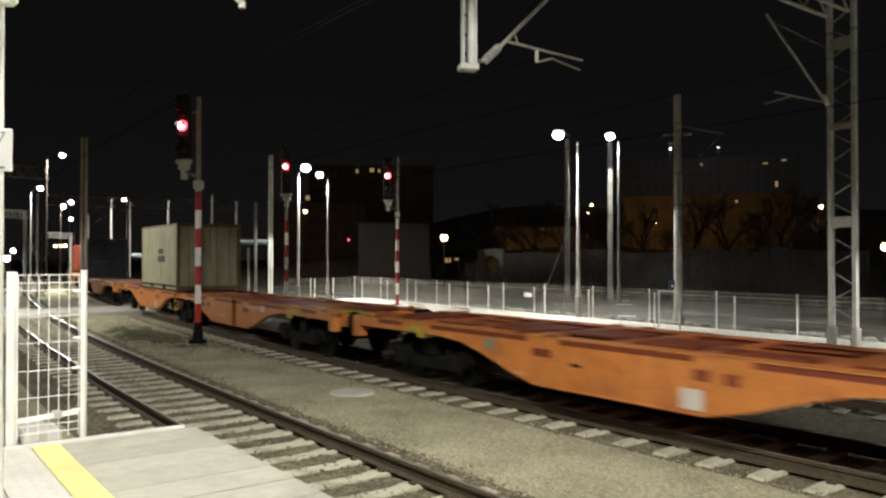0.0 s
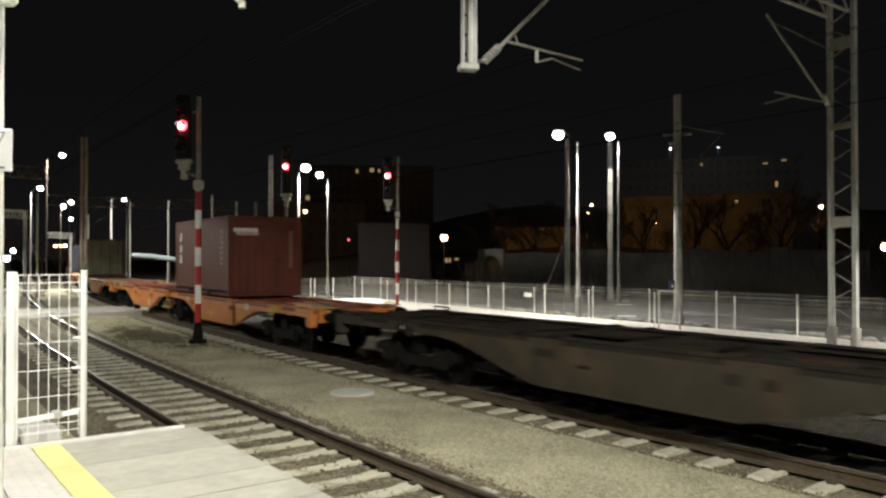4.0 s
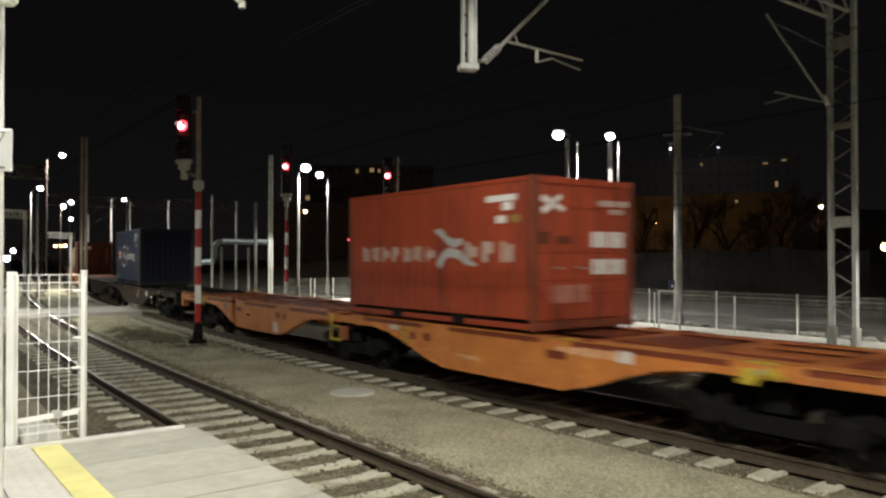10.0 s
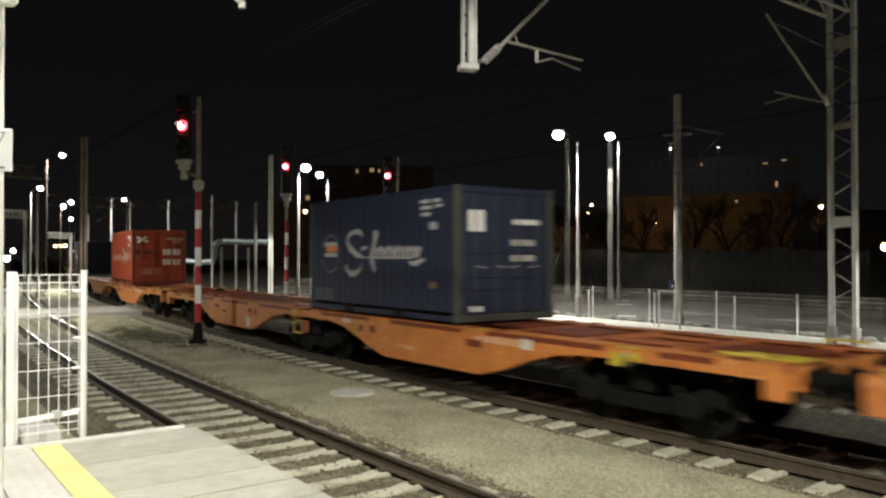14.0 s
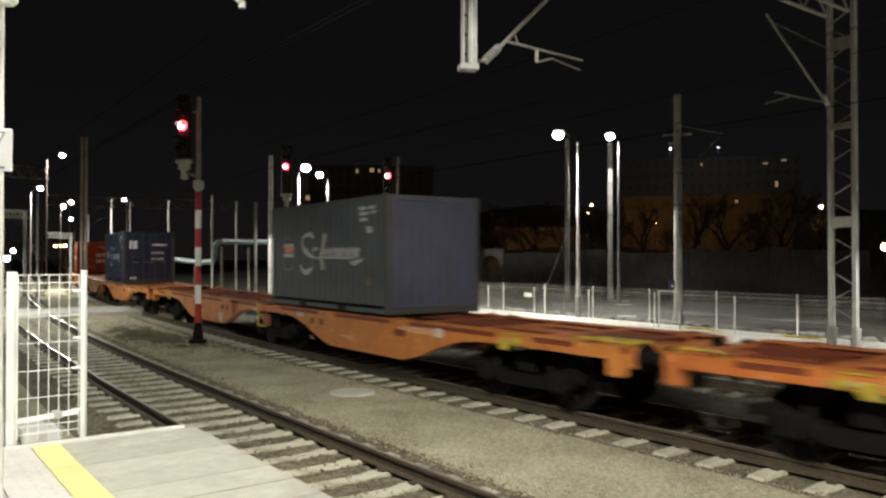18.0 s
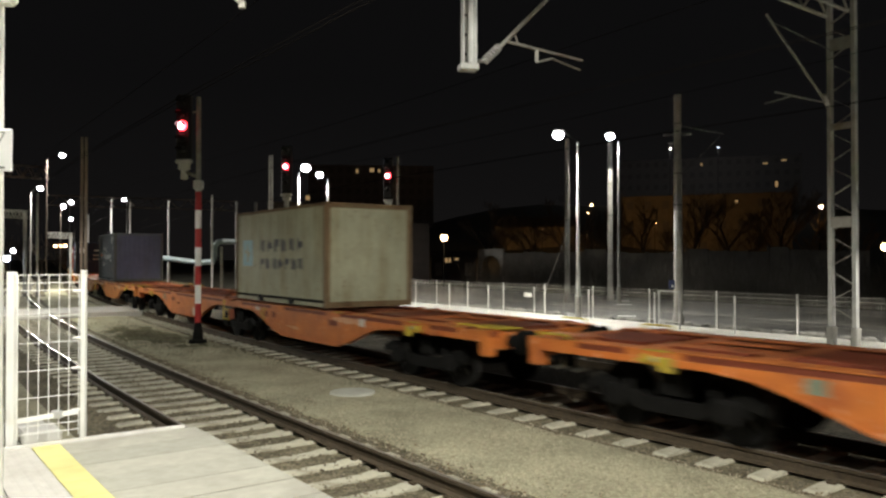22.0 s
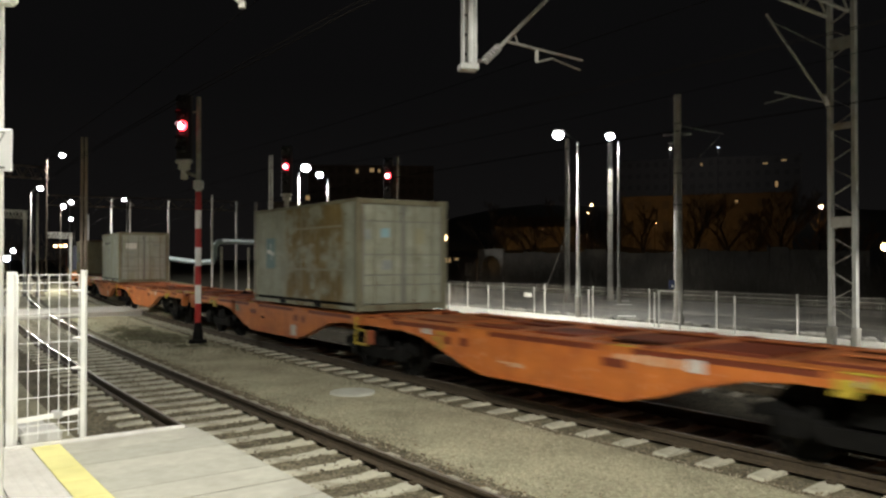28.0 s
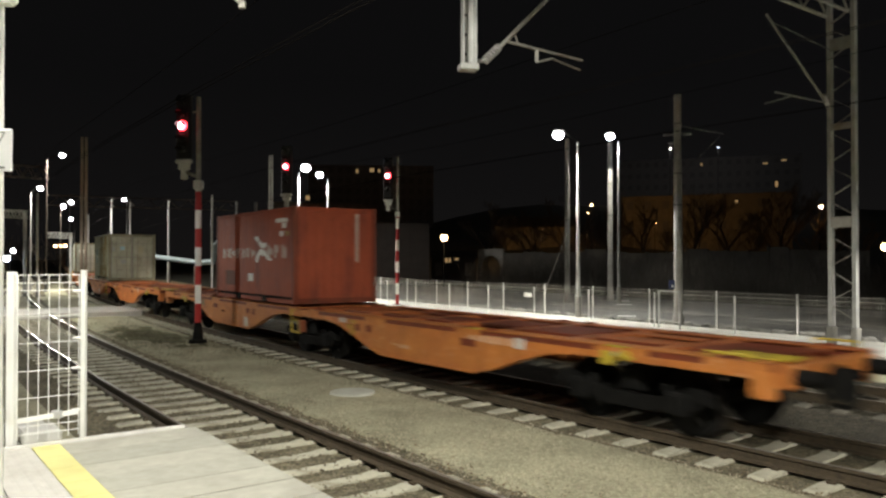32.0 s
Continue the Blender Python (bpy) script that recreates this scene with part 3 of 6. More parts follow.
def side_fence():
    t = thing("platform_fence", "white welded-wire fence along the platform's end", "fence")
    a, b = at(8.58, -3.44), at(8.5, -6.0)
    rows = [(2.255, 0.004), (2.175, 0.004), (2.10, 0.004), (1.84, 0.004), (1.57, 0.004), (1.29, 0.004), (1.02, 0.004), (0.74, 0.004)]
    wire_panel(t, a, b, 0.60, 2.255, 0.05, 0.0035, rows, WHITEP)
    for k in (0.0, 1.0):
        c = a.lerp(b, k)
        part("fence_post", Shape(Matrix.Translation((c.x, c.y, 0))).box(-0.05, 0.05, -0.05, 0.05, 0.2, 2.3, 0.006), WHITEP, t)


side_fence()

# ---- lighting columns ----


def luminaire(sh_at, turn, parent, ball=0.28):
    m = Matrix.Translation(sh_at) @ Matrix.Rotation(turn, 4, "Z")
    part("lamp_head", Shape(m).box(-0.24, 0.24, -0.11, 0.11, 0.0, 0.06, 0.025), DIMSTEEL, parent, "grey lamp housing")
    # the glowing ball is larger than a real lens, to take in the glare
    lens = Shape(m)
    lens.smooth = True
    lens.lens((0.0, 0, -0.01 - ball * 0.66), ball, ball * 0.9, ball * 0.74, 20)
    part("lamp_lens", lens, LENS, parent, "glowing white lamp lens swollen to the size of its glare")


def beside(way, dist, z):
    """A place at a bearing (x over y) and a distance."""
    k = dist / math.hypot(way, 1)
    return Vector((way * k, k, z))


F = 1358.4


def bear(x):
    return (x - 784) / F


def tall(x, y, dist):
    """The height that shows at (x, y) from the camera's stand, at a distance."""
    return EYE + (459.2 - y) / F * dist / math.hypot(bear(x), 1)


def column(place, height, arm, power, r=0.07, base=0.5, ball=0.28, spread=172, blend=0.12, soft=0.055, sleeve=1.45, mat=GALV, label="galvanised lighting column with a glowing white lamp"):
    """A lamp post with a short arm (dx, dy) towards the tracks."""
    t = thing("street_lamp", label, "lamp post", Matrix.Translation(place), group="platform lamps")
    part("pole", Shape().rod((0, 0, base), (0, 0, height), r, r * 0.62, 12), mat, t)
    part("base_sleeve", Shape().rod((0, 0, -0.2), (0, 0, base + 0.35), r * sleeve, r * sleeve, 12), POLECONC if sleeve > 1.2 else mat, t)
    a = Vector((arm[0], arm[1], 0))
    top = Vector((0, 0, height - 0.02))
    part("arm", Shape().tube([top, top + a * 0.35 + Vector((0, 0, 0.22)), top + a * 0.8 + Vector((0, 0, 0.32 + 0.8 * ball))], 0.028), BLACK, t)
    head = top + a + Vector((0, 0, 0.28 + 0.8 * ball))
    luminaire(head, math.atan2(a.y, a.x), t, ball)
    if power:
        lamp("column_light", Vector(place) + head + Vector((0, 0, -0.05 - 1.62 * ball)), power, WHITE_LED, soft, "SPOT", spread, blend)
    return t


column((-3.045, 5.20, TOP), 7.08, (0.7, 0.3), 2300, 0.065, spread=166, sleeve=1.05, mat=WHITEP, label="white lamp post standing on the platform")
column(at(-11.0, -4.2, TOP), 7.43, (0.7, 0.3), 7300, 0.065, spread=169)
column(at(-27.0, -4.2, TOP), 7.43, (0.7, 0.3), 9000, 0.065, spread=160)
column(at(35.5, -5.0, 0.0), 6.6, (0.5, 0.5), 3300, 0.065, spread=164, blend=0.15, soft=0.2, label="lighting column beside the near track past the platform's end")
# the far platform's columns
for x, d, y, ax, pw, bl in ((1023, 32.5, 252, -0.83, 4200, 0.23), (1095, 45.0, 251, -0.5, 1700, 0.25), (528, 45.0, 307, 0.43, 6000, 0.27), (580, 55.0, 317, -0.57, 3500, 0.25)):
    column(beside(bear(x), d, 0.0), tall(x, y, d), (ax, -0.1), pw, 0.09, ball=bl, spread=118)
column(at(2.0, 18.9), 7.45, (-0.7, -0.5), 5000, 0.09, spread=118)
# columns along the far station
for x, d, y, ax, pw in ((54, 74.0, 340, 0.86, 3500), (82, 70.0, 282, 1.3, 5500), (107, 95.0, 370, 0.35, 1600), (123, 110.0, 362, 0.2, 0), (132, 120.0, 392, -0.5, 0), (224, 100.0, 358, -0.3, 0)):
    # ball grows with distance, so the glare keeps its apparent size
    column(beside(bear(x), d, 0.0), tall(x, y, d), (ax, -0.1), pw, 0.09, ball=(0.0032 if pw else 0.0024) * d, mat=BROWNSTEEL if x in (82, 107) else DIMSTEEL)


def platform_sign():
    t = thing("sector_sign", "white square sign with a grey outline on the lamp post", "sign")
    m = Matrix.Translation((-3.035, 5.12, 3.0)) @ Matrix.Rotation(radians(16), 4, "Z")
    part("board", Shape(m).box(-0.26, 0.14, -0.015, 0.015, 0.005, 0.29, 0.006), surf("white_sign_enamel", (0.95, 0.95, 0.93), (0.92, 0.92, 0.9), 4.0, 0.35), t)
    s = Shape(m)
    s.bar((-0.25, -0.018, 0.265), (0.10, -0.018, 0.265), 0.014, 0.006)
    s.bar((0.10, -0.018, 0.265), (0.0, -0.018, 0.06), 0.014, 0.006)
    part("outline", s, DULL, t, "grey outline")
    part("small_print", Shape(m).box(-0.02, 0.10, -0.019, -0.016, 0.02, 0.035), DULL, t)
    part("speaker_box", Shape(m).box(-0.05, 0.16, -0.08, 0.08, 1.13, 1.3, 0.03), WHITEP, t, "white box fixed high on the post")
    part("bracket", Shape(m).bar((-0.2, 0.0, 0.15), (-0.16, 0.12, 0.15), 0.04), GALV, t)


platform_sign()

# ---- signals ----


def signal(place, label, facing, top=7.65, hx=-0.50, lift=0.0, base=0.65, bands=5.0, flare=True):
    """A colour-light signal: black head on a striped mast."""
    t = thing("signal", label, "railway signal", Matrix.Translation(place) @ Matrix.Rotation(facing, 4, "Z"), group="red signals")
    foot = Shape().rod((0, 0, -0.1), (0, 0, 0.12), 0.30, 0.26, 10)
    part("foot", foot.rod((0, 0, 0.12), (0, 0, 0.65), 0.17, 0.10, 10) if flare else foot, BLACK, t, "black flared foot" if flare else "low black foot")
    z, k = base, 0
    while z < bands - 0.15:
        h = 0.58
        part("mast_band", Shape().rod((0, 0, z), (0, 0, min(z + h, bands)), 0.095, 0.095, 12), (REDP, WHITEP)[k % 2], t, ("red painted band", "white painted band")[k % 2])
        z, k = z + h, k + 1
    part("mast_top", Shape().rod((0, 0, bands - 0.05), (0, 0, top), 0.075, 0.07, 10), DULL if hx else GALV, t)
    if hx:
        part("collar", Shape().box(-0.12, 0.12, -0.12, 0.12, 4.78, 5.05, 0.02), WHITEP, t)
        part("bracket", Shape().bar((0, 0, 5.15), (hx, -0.02, 5.35), 0.09), DULL, t)
        part("bracket", Shape().bar((0, 0, 7.2), (hx, 0.1, 7.2), 0.05), DULL, t)
    part("junction_box", Shape().box(hx - 0.26, hx + 0.24, -0.10, 0.10, 5.60, 5.72, 0.02).box(hx - 0.17, hx + 0.17, -0.09, 0.09, 5.40, 5.60, 0.02).box(hx - 0.09, hx + 0.09, -0.08, 0.08, 5.10, 5.40, 0.02), WHITEP, t, "pale grey bracket box")
    part("head", Shape().box(hx - 0.26, hx + 0.26, -0.10, 0.14, 5.72, 7.66 + lift, 0.06), HOUSING, t, "black signal head")
    for i, z in enumerate((7.42, 7.04, 6.67, 6.28, 5.92)):
        z += lift
        lit = i == 2
        hood = Shape()
        n = 12
        for a in range(n):
            p, q = math.pi * (0.02 + 0.96 * a / n), math.pi * (0.02 + 0.96 * (a + 1) / n)
            v = [(hx + 0.125 * math.cos(u), y, z + 0.125 * math.sin(u)) for u in (p, q) for y in (-0.10, -0.34)]
            w = [(hx + 0.115 * math.cos(u), y, z + 0.115 * math.sin(u)) for u in (p, q) for y in (-0.10, -0.34)]
            hood.add(v, [(0, 1, 3, 2)]).add(w, [(0, 2, 3, 1)]).add([v[1], v[3], w[1], w[3]], [(0, 1, 3, 2)])
        part("hood", hood, HOUSING, t)
        ln = Shape()
        ln.smooth = True
        if lit:
            ln.lens((hx, -0.12, z), 0.155, 0.08, 0.155)
            part("lens", ln, REDGLOW, t, "glowing red lens")
            co = Shape().lens((hx - 0.01, -0.19, z - 0.01), 0.10, 0.03, 0.10)
            part("filament", co, REDCORE, t)
        else:
            ln.lens((hx, -0.11, z), 0.10, 0.05, 0.10)
            part("lens", ln, DARKLENS, t)
    return t


signal((-7.60, 23.83, -0.19), "red signal on a red and white striped mast beside the train", radians(-14), lift=0.09)
signal((-7.40, 36.3, -0.2), "red signal head standing on its striped mast behind the train", radians(-12), 5.75, 0.0, 0.33, 0.39, 4.45)
signal((-2.44, 41.0, -0.1), "red signal standing by the far fence", radians(-8), 8.0, lift=0.30, base=0.07, flare=False)


def twin_fence():
    tagged(part("far_walkway", strip(-12, 43.2, 15.7, 19.16, -0.3, 0.0), PAVER), "raised pale concrete walkway behind the tracks", "walkway", kind="structure")
    tagged(part("far_road", strip(-30, 70, 20.5, 34.0, -0.29, -0.05, 3.0), ASPHALT), "dark asphalt road behind the fence", "road", kind="structure")
    front = [at(4.35 + 3.35 * i, 17.75) for i in range(12)]
    # the rear fence turns at the walkway's end and comes back towards the tracks
    rear = [at(0.66 + 3.1 * i, 19.2) for i in range(12)] + [at(38.15, 19.2), at(41.6, 19.2), at(45.6, 19.2)] + [beside(bear(b), d, 0) for b, d in ((590, 47.2), (557, 45.8), (550, 45.7), (527, 45.9), (504, 46.1))]
    for posts, top, lab in ((front, 1.22, "galvanised wire-mesh fence along the walkway"), (rear, 1.28, "second wire-mesh fence turning round the walkway's end")):
        t = thing("mesh_fence", lab, "fence")
        for c in posts:
            part("fence_post", Shape(Matrix.Translation((c.x, c.y, 0))).box(-0.025, 0.025, -0.025, 0.025, -0.28, top + 0.02, 0.006), WHITEP, t, "pale galvanised post")
        for c, d in zip(posts, posts[1:]):
            wire_panel(t, c, d, 0.03, top, 0.08, 0.0021, [(0.05, 0.004), (0.45, 0.004), (0.85, 0.004), (top - 0.15, 0.005), (top - 0.02, 0.006)], DULL)
    for s, n, w in ((22.7, 21.6, 0.75), (26.3, 25.2, 0.8), (32.0, 30.5, 0.9), (38.0, 36.0, 1.0), (29.0, 27.8, 0.8)):
        tagged(part("road_stripe", Shape(on_line(s, n, -0.05, 35)).box(-w / 2, w / 2, -0.25, 0.25, 0.0, 0.012), WHITEP), "white painted stripe on the road", "road marking", "road stripes")
    c = at(26.6, 19.14)
    tagged(part("fence_plate", Shape(Matrix.Translation((c.x, c.y, 0.78)) @ Matrix.Rotation(HEAD, 4, "Z")).box(-0.28, 0.28, 0.0, 0.01, -0.09, 0.11, 0.003), WHITEP), "small white plate hung on the fence", "sign")
    g = thing("fence_gate", "small galvanised frame gate in the fence", "gate")
    a, b = at(17.52, 17.72), at(16.6, 17.72)
    for p in (a, b):
        part("gate_post", Shape().bar((p.x, p.y, 0.0), (p.x, p.y, 1.32), 0.06), GALV, g)
    part("gate_bar", Shape().bar((a.x, a.y, 1.30), (b.x, b.y, 1.30), 0.05), GALV, g)
    rub = Shape()
    r = random.Random(5)
    for _ in range(420):
        q = at(r.uniform(6, 40), r.gauss(19.85, 0.2), r.uniform(-0.04, 0.04))
        k = r.uniform(0.05, 0.13)
        rub.lens(q, k * r.uniform(0.8, 1.7), k, k * 0.6, 7)
    tagged(part("rubble", rub, POLECONC), "pale rubble heaped behind the fences", "rubble", kind="stuff")
    tagged(part("far_footpath", strip(-10, 60, 24.6, 26.4, -0.29, -0.035, 3.0), DIMSTEEL), "grey footpath behind the fences", "path", kind="structure")


twin_fence()

# ---- overhead line ----


def lattice_mast(s, n, gap, top, label):
    """Two channel legs along the track with flat lacing between them."""
    t = thing("lattice_mast", label, "catenary mast")
    a, b = at(s + gap / 2, n), at(s - gap / 2, n)
    for p in (a, b):
        m = Matrix.Translation((p.x, p.y, 0)) @ Matrix.Rotation(HEAD, 4, "Z")
        part("leg", Shape(m).box(-0.055, 0.055, 0.07, 0.085, -0.1, top).box(-0.055, -0.04, -0.085, 0.07, -0.1, top).box(0.04, 0.055, -0.085, 0.07, -0.1, top), GALV, t, "grey steel channel leg")
        part("footing", Shape(m).box(-0.10, 0.10, -0.13, 0.13, -0.25, 0.52, 0.03), POLECONC, t)
    z = 0.70
    while z < top - 0.7:
        part("lacing", Shape().bar((b.x, b.y, z), (a.x, a.y, z + 0.40), 0.06, 0.02), DULL, t)
        part("lacing", Shape().bar((a.x, a.y, z + 0.55), (b.x, b.y, z + 0.92), 0.06, 0.02), DULL, t)
        z += 0.98
    mid = Matrix.Translation(a.lerp(b, 0.5)) @ Matrix.Rotation(math.atan2(b.y - a.y, b.x - a.x), 4, "Z")
    for z, h in ((3.46, 0.15), (6.15, 0.10), (8.47, 0.18)):
        part("batten", Shape(mid).box(-gap / 2 + 0.05, gap / 2 - 0.05, -0.10, -0.085, z - h, z + h, 0.004), DULL, t, "grey batten plate")
    return t


lattice_mast(10.62, 17.45, 0.70, 10.2, "grey lattice steel mast carrying the overhead beam")


def truss(parent, p, q, z0, z1, cells, w, mat, name="chord"):
    p, q = Vector(p), Vector(q)
    side = (q - p).cross(Vector((0, 0, 1))).normalized() * w
    for o in (side, -side):
        for z in (z0, z1):
            part(name, Shape().bar((p.x + o.x, p.y + o.y, z), (q.x + o.x, q.y + o.y, z), 0.07), mat, parent)
        for i in range(cells):
            a, b = p.lerp(q, i / cells) + o, p.lerp(q, (i + 0.5) / cells) + o
            c = p.lerp(q, (i + 1) / cells) + o
            part("lacing", Shape().bar((a.x, a.y, z0), (b.x, b.y, z1), 0.045), mat, parent)
            part("lacing", Shape().bar((b.x, b.y, z1), (c.x, c.y, z0), 0.045), mat, parent)
    return parent


def overhead_beam():
    t = thing("overhead_beam", "steel lattice beam spanning the tracks", "catenary beam")
    truss(t, at(10.67, 17.3), at(10.2, -6.2), 9.3, 10.0, 18, 0.3, DULL)
    p = at(10.2, -6.4)
    part("leg", Shape(Matrix.Translation((p.x, p.y, 0))).box(-0.14, 0.14, -0.14, 0.14, 0.2, 10.1, 0.02), DULL, t)


overhead_beam()


def cantilever():
    """A perforated drop post under the beam with its registration arm over the train's track."""
    t = thing("registration_arm", "perforated drop post with insulators and a wire-holding arm", "catenary arm")
    s = 9.35
    a = at(s, 3.12)
    m = Matrix.Translation((a.x, a.y, 0)) @ Matrix.Rotation(radians(14), 4, "Z")
    z0 = 5.45
    sh = Shape(m)
    sh.box(-0.115, 0.115, 0.05, 0.065, z0, 9.4)
    for x in (-0.115, 0.085):
        sh.box(x, x + 0.03, -0.09, 0.06, z0, 9.4, 0.006)
    part("drop_post", sh, GALV, t, "grey perforated steel post")
    z = z0 + 0.2
    while z < 9:
        part("hole_plate", Shape(m).rod((-0.05, 0.035, z), (-0.05, 0.048, z), 0.03, n=8), BLACK, t)
        z += 0.31
    part("end_cap", Shape(m).box(-0.16, 0.14, -0.13, 0.11, z0 - 0.07, z0 + 0.03, 0.015), GALV, t)

    def p(n, z):
        c = at(s, n)
        return Vector((c.x, c.y, z))
    ins = Shape()
    for i in range(5):
        u = p(3.46 + 0.06 * i, 5.60 + 0.055 * i)
        v = p(3.46 + 0.06 * (i + 0.7), 5.60 + 0.055 * (i + 0.7))
        ins.rod(u, v, 0.075, 0.06, 10)
    part("insulator", ins, PORCELAIN, t)
    part("link", Shape().rod(p(3.15, 5.50), p(3.48, 5.62), 0.03), GALV, t)
    part("stay_tube", Shape().rod(p(3.74, 5.84), p(5.3, 7.3), 0.034), DULL, t)
    part("registration_tube", Shape().rod(p(3.88, 5.98), p(5.68, 5.94), 0.024), DULL, t)
    part("hanger", Shape().rod(p(4.08, 6.14), p(4.16, 5.98), 0.015), DULL, t)
    part("drop_bracket", Shape().bar(p(4.58, 5.96), p(4.58, 5.74), 0.06, 0.02), DULL, t)
    part("steady_arm", Shape().tube([p(4.58, 5.74), p(4.95, 5.86), p(5.62, 5.76)], 0.016), DULL, t)


cantilever()


def near_arm():
    """The tip of the near track's bracket, reaching over from the beam."""
    t = thing("near_bracket", "grey tubular overhead bracket above the near track", "catenary arm")
    tip = at(10.86, 0.0, 6.22)
    part("stay_tube", Shape().rod(tip, at(10.66, -2.6, 7.72), 0.03), DULL, t)
    part("wire_clamp", Shape(Matrix.Translation(tip)).box(-0.05, 0.05, -0.04, 0.04, -0.06, 0.05, 0.01), DULL, t)
    part("drop_post", Shape().bar(at(10.66, -2.6, 7.42), at(10.66, -2.6, 9.4), 0.16), GALV, t)


near_arm()


def mast_arm():
    """The second arm on the lattice mast, over the third track."""
    t = thing("mast_bracket", "tubular overhead bracket fixed to the lattice mast", "catenary arm")

    def p(n, z, s=10.9):
        c = at(s, n)
        return Vector((c.x, c.y, z))
    part("stay_tube", Shape().rod(p(17.2, 6.75), p(14.1, 8.75), 0.035), DIMSTEEL, t)
    part("top_rod", Shape().rod(p(14.3, 8.6), p(17.3, 8.35), 0.012), DIMSTEEL, t)
    part("registration_tube", Shape().rod(p(17.2, 6.82), p(14.5, 6.78), 0.024), DIMSTEEL, t)
    part("steady_arm", Shape().rod(p(15.3, 6.78), p(14.0, 6.42), 0.016), DIMSTEEL, t)
    part("insulator", Shape().rod(p(17.25, 6.7), p(16.95, 7.0), 0.07, n=10), PORCELAIN, t)


mast_arm()


def wires():
    t = thing("overhead_wires", "thin dark overhead wires above the tracks", "wire", kind="stuff")
    sh = Shape()
    for n in (0.0, TRAIN, THIRD):
        for s in range(-40, 100, 6):
            for o in (-0.05, 0.05):
                sh.rod(at(s, n + o, 5.30), at(s + 6, n + o, 5.30), 0.006 if n else 0.009, n=5, caps=False)
            za, zb = 6.0 + 0.6 * abs(((s + 13) % 60) / 30 - 1), 6.0 + 0.6 * abs(((s + 19) % 60) / 30 - 1)
            sh.rod(at(s, n, za), at(s + 6, n, zb), 0.006, n=5, caps=False)
    part("wire", sh, WIREMAT, t)


wires()


def pole(x, d, y, r0, r1, z=0.0, label="grey concrete pole", mat=POLECONC, bands=(), legs=0):
    """A mast with its top at (x, y) as seen from the stand; legs: so many slim legs in place of one shaft."""
    p = beside(bear(x), d, z)
    h = tall(x, y, d) - z
    t = thing("utility_pole", label, "pole", Matrix.Translation(p))
    if legs:
        for i in range(legs):
            o = (i - (legs - 1) / 2) * r0 * 1.3
            part("leg", Shape().rod((o, 0, -0.3), (o, 0, h), r0 * 0.5, r0 * 0.45, 8), mat, t)
        zz = 0.6
        while zz < h - 0.3:
            part("batten", Shape().bar((-r0 * 0.7, 0, zz), (r0 * 0.7, 0, zz), 0.06, 0.03), mat, t)
            zz += 0.9
    else:
        part("shaft", Shape().rod((0, 0, -0.3), (0, 0, h), r0, r1, 12), mat, t)
    part("footing", Shape().rod((0, 0, -0.3), (0, 0, 0.28), r0 * 1.7, r0 * 1.25, 12), POLECONC, t)
    for b in bands:
        part("clamp_band", Shape().rod((0, 0, b), (0, 0, b + 0.06), r0 + 0.015, r0 + 0.015, 12), DIMSTEEL, t)
    return t


def pole_gear():
    t = pole(1200, 30.6, 167, 0.17, 0.14, 0.0, "tall grey concrete mast with cross arms behind the fence", bands=(4.45, 5.65, 7.55))
    part("cross_arm", Shape().bar((-0.55, 0, 7.15), (0.5, 0, 7.2), 0.07), DIMSTEEL, t)
    part("cross_arm", Shape().bar((-0.35, 0, 6.85), (0.15, 0, 6.85), 0.05), DIMSTEEL, t)
    part("stay", Shape().rod((0.1, 0, 7.5), (1.75, 0, 7.2), 0.02), DIMSTEEL, t)
    part("stay", Shape().rod((0.1, 0, 5.6), (1.6, 0, 7.1), 0.02), DIMSTEEL, t)
    part("switch_box", Shape().box(-0.40, -0.20, -0.26, -0.1, 1.30, 1.62, 0.02), surf("blue_box", (0.03, 0.045, 0.12), (0.02, 0.03, 0.09), 6, 0.5), t, "small dark blue box")
    part("sign_plate", Shape().box(-0.33, -0.27, -0.275, -0.258, 1.36, 1.45, 0.004), WHITEP, t)


pole_gear()
pole(1004, 44.0, 246, 0.14, 0.12, label="slim grey concrete pole with a stay wire", bands=(4.6,))
pole(1080, 47.0, 246, 0.17, 0.14, label="grey concrete pole beside a lamp", bands=(6.9, 5.0))
p_, q_ = beside(bear(1004), 43.9, 3.9), beside(bear(955), 41.0, 0.0)
tagged(part("stay_wire", Shape().rod(p_, q_, 0.015), DULL), "steel stay wire running from a pole to the ground", "wire")
pole(148, 47.0, 243, 0.18, 0.16, -0.2, "brownish steel catenary mast beside the tracks", MASTSTEEL, legs=2)
pole(479, 50.0, 275, 0.13, 0.12, -0.1, "pale steel catenary mast standing behind the train", GALV, legs=2)
pole(452, 58.0, 358, 0.13, 0.12, -0.1, "dim steel mast behind the train", DIMSTEEL)


def portal(x0, x1, d, y1, y0, legs, label, r=0.14, mat=DIMSTEEL):
    """A lattice portal across the tracks with its legs."""
    t = thing("lattice_portal", label, "catenary portal")
    p, q = beside(bear(x0), d, 0), beside(bear(x1), d * 1.02, 0)
    xm = (x0 + x1) / 2
    z0, z1 = tall(xm, y0, d), tall(xm, y1, d)
    truss(t, p, q, z0, z1, max(6, round((q - p).length / 1.6)), 0.25, mat)
    for x in legs:
        c = p.lerp(q, (x - x0) / (x1 - x0))
        part("leg", Shape().rod((c.x, c.y, -0.3), (c.x, c.y, z1), r, r * 0.9, 8), GALV, t, "pale steel leg")
    return t


